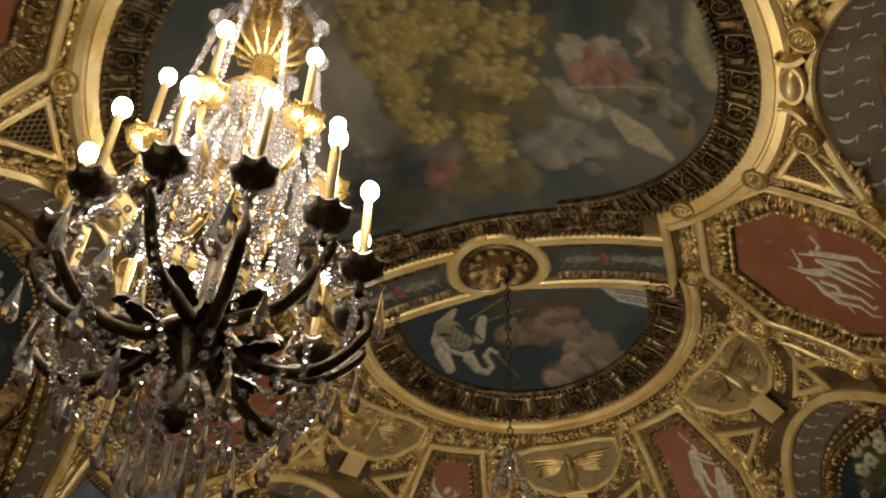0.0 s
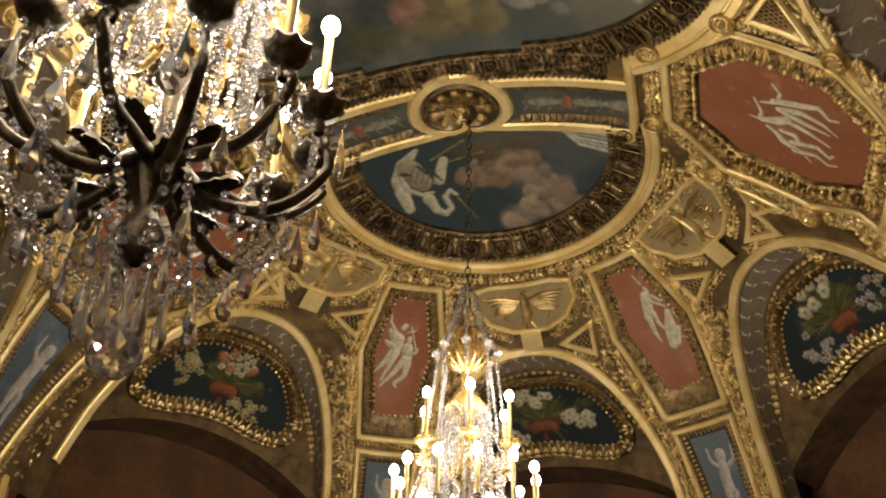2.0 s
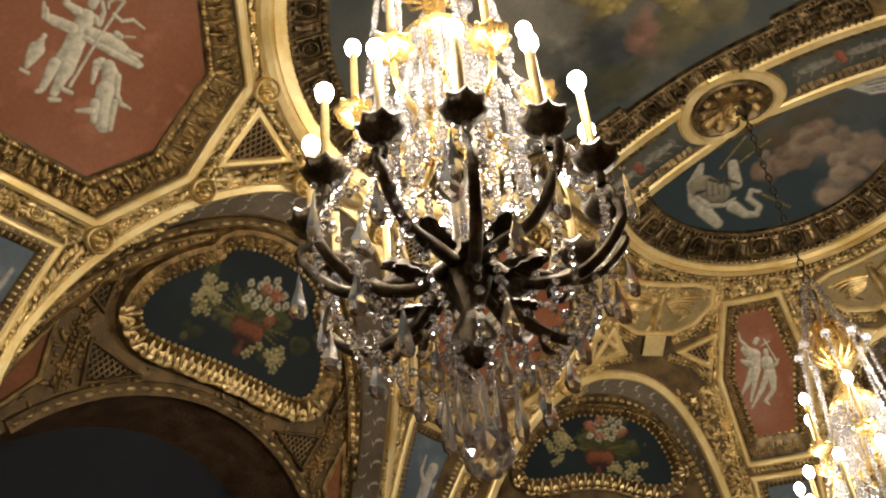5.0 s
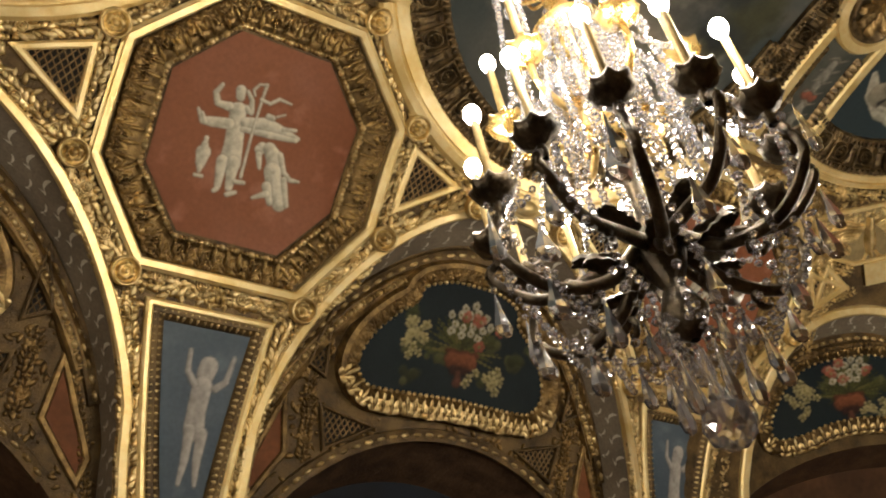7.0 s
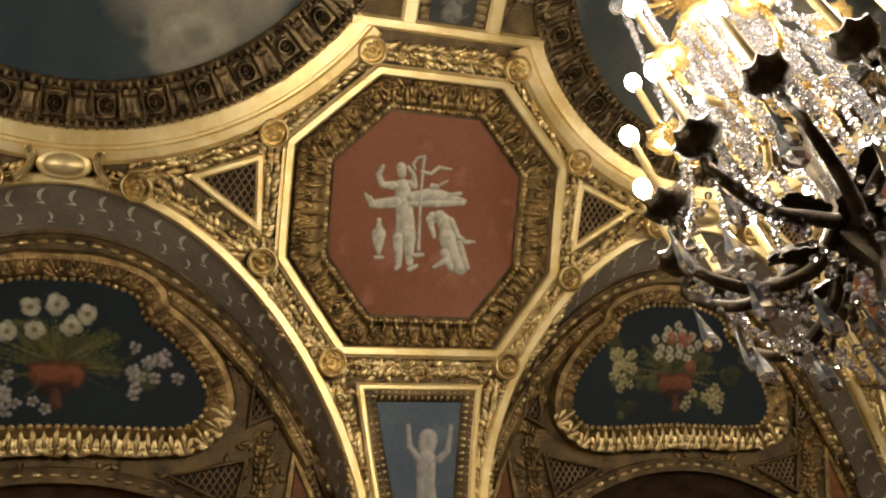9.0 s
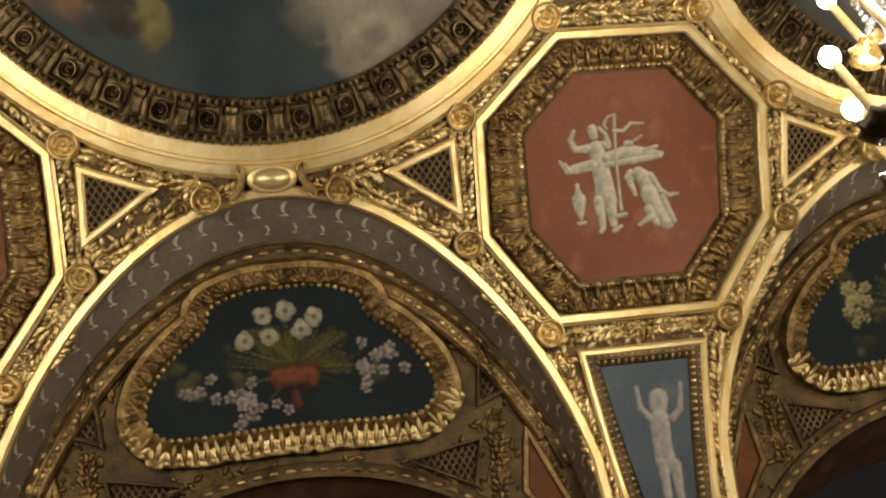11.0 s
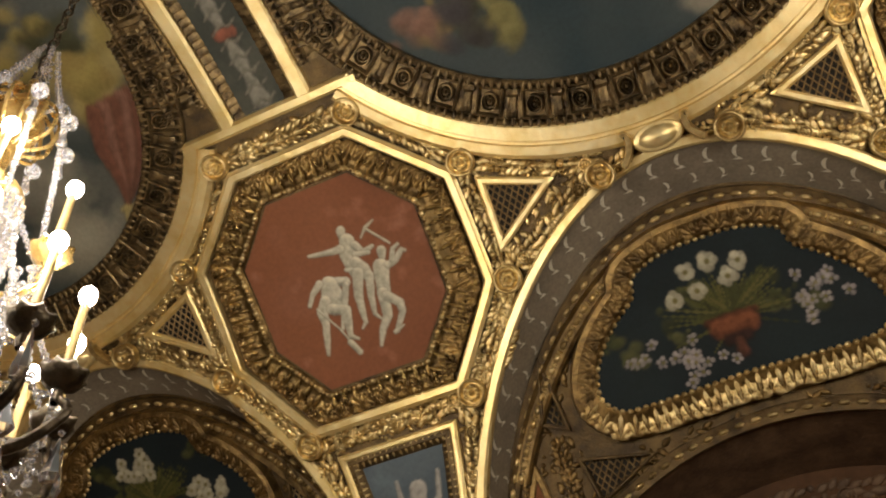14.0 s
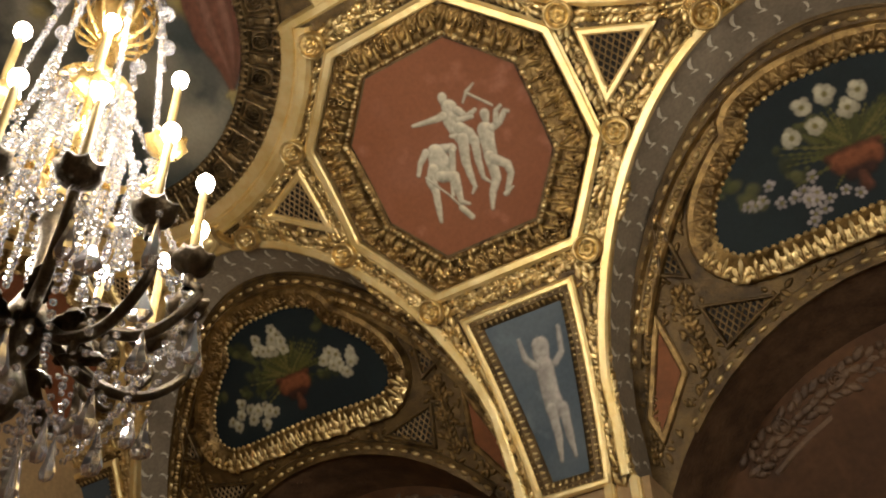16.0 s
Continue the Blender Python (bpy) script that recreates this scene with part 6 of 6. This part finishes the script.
def drop_pendant(bm, at, long, wide, seg=7):
    """A cut pear drop that hangs from at."""
    rings = [(.05, 0), (.22, -.12), (.42, -.35), (.85, -.66), (1, -.80), (.72, -.95), (.05, -1)]
    vs = [[bm.verts.new(Vector(at) + Vector((wide * q * math.cos(k * 2 * math.pi / seg), wide * q * .62 * math.sin(k * 2 * math.pi / seg), long * z))) for k in range(seg)] for q, z in rings]
    for a, b in zip(vs, vs[1:]):
        for k in range(seg):
            bm.faces.new((a[k], a[(k + 1) % seg], b[(k + 1) % seg], b[k]))
    bead(bm, Vector(at) + Vector((0, 0, .012)), .008)


def strand(bm, a, b, sag, step=.021, r=.0085):
    """A chain of beads between two points."""
    a, b = Vector(a), Vector(b)
    count = max(3, round((b - a).length / step))
    for k in range(count + 1):
        t = k / count
        bead(bm, a.lerp(b, t) - Vector((0, 0, sag * 4 * t * (1 - t))), r * (1.25 if k % 3 == 0 else 1.0))


def ring_at(r, z, a):
    return Vector((r * math.cos(a), r * math.sin(a), z))


TOP = 5.40


def chandelier():
    rng = random.Random(31)
    th = thing("chandelier", "lit bronze chandelier with candle bulbs and crystal drops", "chandelier", "chandeliers along the vault")
    bm = bmesh.new()
    lathe(bm, [(.010, 2.60), (.03, 2.62), (.05, 2.66), (.035, 2.70), (.022, 2.73), (.045, 2.78), (.06, 2.83), (.035, 2.88), (.018, 2.93), (.018, 3.05), (.035, 3.10), (.02, 3.16)], 20)
    part("lower_body", bm, IRON, th, "dark bronze turned body")
    bm = bmesh.new()
    lathe(bm, [(.028, 3.16), (.075, 3.22), (.085, 3.30), (.05, 3.37), (.03, 3.42), (.07, 3.50), (.10, 3.555), (.06, 3.60), (.028, 3.64), (.028, 3.74), (.065, 3.80), (.075, 3.86), (.05, 3.92), (.02, 3.97), (.014, 4.05)], 20)
    part("stem", bm, BRASS, th, "bright brass turned stem")
    bm = bmesh.new()
    for k in range(14):
        a = k * math.pi / 7
        tube(bm, curve([ring_at(.03, 3.74, a), ring_at(.10, 3.80, a), ring_at(.10, 3.90, a), ring_at(.03, 3.98, a)], 5), (.006, .006), 5)
    part("crown", bm, BRASS, th, "brass crown cage")
    # chain to the ceiling
    bm = bmesh.new()
    z, k = 4.05, 0
    while z < TOP - .02:
        a = (k % 2) * math.pi / 2
        loop = [Vector((.014 * math.cos(t) * math.cos(a), .014 * math.cos(t) * math.sin(a), z + .03 + .028 * math.sin(t))) for t in [2 * math.pi * q / 10 for q in range(11)]]
        tube(bm, loop, (.004, .004), 5)
        z, k = z + .046, k + 1
    part("chain", bm, IRON, th)["kind"] = "stuff"
    bm = bmesh.new()
    lathe(bm, [(.0, TOP + .01), (.07, TOP), (.06, TOP - .03), (.02, TOP - .06), (.01, TOP - .09)], 16)
    part("ceiling_rose", bm, IRON, th)
    # arms
    def arm(a, r, z_cup, z_low, parent):
        wave = rng.uniform(-.02, .02)
        pts = curve([ring_at(.05, 2.83, a), ring_at(r * .42, z_low + .015, a), ring_at(r * .80, z_low, a), ring_at(r * 1.08, z_low + .09, a), ring_at(r, z_cup - .03, a)], 7)
        bm = bmesh.new()
        tube(bm, pts, (.017, .009), 8)
        lathe(bm, [(.010, -.05), (.014, -.03), (.008, -.015), (.014, .0)], 10, Matrix.Translation(ring_at(r, z_cup, a)))
        ob = part("arm", bm, IRON, parent, "dark curved bronze arm")
        bm = bmesh.new()
        # a scroll under the arm, with a leaf
        sc = [ring_at(r * .62 + .045 * (1 - q / 14) * math.cos(.8 + 5.2 * q / 14), z_low - .035 + .045 * (1 - q / 14) * math.sin(.8 + 5.2 * q / 14), a) for q in range(15)]
        tube(bm, sc, (.011, .006), 6)
        part("scroll", bm, IRON, ob)
        bm = bmesh.new()
        vs, fs = ACANTHUS_V
        lm = Matrix.Translation(ring_at(r * .38, z_low + .045, a)) @ Matrix.Rotation(a - math.pi / 2, 4, "Z") @ Matrix.Rotation(.15, 4, "X") @ Matrix.Diagonal((.05, .10, .05, 1))
        add(bm, vs, fs, lm)
        part("bronze_leaf", bm, IRON, ob)
        return ob
    def light(a, r, z_cup, parent, metal=IRON):
        at = ring_at(r, z_cup, a)
        bm = bmesh.new()
        rows = []
        for rr, z in ((.010, -.016), (.026, -.004), (.040, .006), (.050, .024), (.046, .034), (.036, .026), (.016, .016)):
            rows.append([at + Vector((rr * (1 + 1.9 * rr * math.cos(8 * t)) * math.cos(t), rr * (1 + 1.9 * rr * math.cos(8 * t)) * math.sin(t), z + rr * .12 * math.cos(8 * t))) for t in [2 * math.pi * q / 24 for q in range(25)]])
        grid(bm, rows)
        lathe(bm, [(.02, .015), (.016, .05), (.019, .055), (.017, .06)], 10, Matrix.Translation(at))
        cup = part("drip_cup", bm, metal, parent, "lobed dark bronze cup" if metal is IRON else "lobed brass cup")
        bm = bmesh.new()
        lathe(bm, [(.0105, .05), (.0095, .225), (.008, .234), (.002, .235)], 12, Matrix.Translation(at))
        part("candle_sleeve", bm, IVORY, cup, "ivory candle sleeve")
        bm = bmesh.new()
        lathe(bm, [(.006, .232), (.014, .238), (.0195, .250), (.0208, .261), (.018, .272), (.011, .281), (.005, .286), (.001, .288)], 14, Matrix.Translation(at))
        part("bulb", bm, BULB, cup, "glowing bulb")
    for k in range(12):
        a = (k + .35) * math.pi / 6
        low = 2.73 if k % 2 else 2.80
        ob = arm(a, .325, 2.965, low, th)
        light(a, .325, 2.965, th)
    for k in range(6):
        a = (k + .1) * math.pi / 3
        bm = bmesh.new()
        tube(bm, curve([ring_at(.04, 3.27, a), ring_at(.13, 3.20, a), ring_at(.21, 3.23, a), ring_at(.22, 3.31, a)], 6), (.011, .008), 7)
        part("upper_arm", bm, BRASS, th, "brass upper arm")
    for k in range(6):
        light((k + .1) * math.pi / 3, .22, 3.315, th, BRASS)
    # crystal
    bm = bmesh.new()
    for k in range(12):
        a = (k + .35) * math.pi / 6
        b = a + math.pi / 6
        strand(bm, ring_at(.32, 2.95, a), ring_at(.32, 2.95, b), .06)
        strand(bm, ring_at(.345, 2.92, a), ring_at(.21, 2.62, a + .2), .03, .024)
        strand(bm, ring_at(.18, 3.30, a), ring_at(.315, 2.98, a), .04)
        strand(bm, ring_at(.06, 2.62, a), ring_at(.22, 2.68, a), .05, .024)
    for k in range(24):
        a = k * math.pi / 12
        if k % 2:
            strand(bm, ring_at(.315, 2.94, a), ring_at(.315, 2.84 + .02 * (k % 3), a), 0)
        elif k % 4:
            strand(bm, ring_at(.24, 2.78, a + .1), ring_at(.24, 2.68 + .03 * (k % 3), a + .1), 0)
        strand(bm, ring_at(.17, 3.26, a), ring_at(.16, 3.02 + .03 * (k % 2), a), 0, .019, .010)
        strand(bm, ring_at(.10, 3.52, a), ring_at(.11, 3.22 + .03 * (k % 2), a), 0, .019, .010)
        if k % 4 == 0:
            strand(bm, ring_at(.06, 2.64, a), ring_at(.045, 2.53, a), 0)
    for k in range(8):
        a = k * math.pi / 4
        strand(bm, ring_at(.135, 3.84, a), ring_at(.19, 3.36, a + .1), -.02, .019)
        strand(bm, ring_at(.135, 3.84, a), ring_at(.03, 4.20, a), .02, .022)
        strand(bm, ring_at(.08, 3.56, a), ring_at(.21, 3.30, a + .3), .03)
        strand(bm, ring_at(.06, 3.5, a), ring_at(.09, 3.1, a + .3), -.02)
    ob = part("crystal_chain", bm, CRYSTAL, th, "chains of clear crystal beads")
    ob["kind"] = "stuff"
    for k in range(12):
        a = (k + .35) * math.pi / 6
        for r, z, l, w in ((.37, 2.92, .13, .020), (.30, 2.73, .10, .026), (.21, 2.66, .11, .025), (.12, 2.60, .10, .018)) if k % 2 else ((.35, 2.84, .11, .022), (.22, 2.96, .10, .034)):
            bm = bmesh.new()
            drop_pendant(bm, ring_at(r, z + rng.uniform(-.03, .03), a + rng.uniform(-.1, .1) + (r < .35) * .26), l, w)
            part("crystal_drop", bm, CRYSTAL, th)
    for k in range(6):
        a = k * math.pi / 3
        bm = bmesh.new()
        drop_pendant(bm, ring_at(.07, 2.56, a), .14, .02)
        part("crystal_drop", bm, CRYSTAL, th)
    for k in range(8):
        a = k * math.pi / 4
        bm = bmesh.new()
        drop_pendant(bm, ring_at(.15, 3.80, a), .07, .016)
        part("crystal_drop", bm, CRYSTAL, th)
        bm = bmesh.new()
        tube(bm, curve([ring_at(.05, 3.88, a), ring_at(.12, 3.92, a), ring_at(.15, 3.83, a)], 5), (.006, .004), 6)
        add(bm, *[[tuple(c) for c in FLOWER_V[0]], FLOWER_V[1]], Matrix.Translation(ring_at(.15, 3.83, a)) @ Matrix.Scale(.045, 4))
        part("glass_blossom", bm, CRYSTAL, th)
    bm = bmesh.new()
    bmesh.ops.create_icosphere(bm, subdivisions=2, radius=.052, matrix=Matrix.Translation((0, 0, 2.415)))
    lathe(bm, [(.012, 2.465), (.02, 2.475), (.01, 2.50), (.016, 2.53), (.008, 2.58)], 10)
    part("crystal_ball", bm, CRYSTAL, th, "cut crystal ball finial")
    return th


first = chandelier()
first.location = (*CHANDELIERS[0], 0)
for k, (cx, cy) in enumerate(CHANDELIERS[1:]):
    copy_thing(first, pose(cx, cy, 0, 0, 0, 11 * (k + 1)))
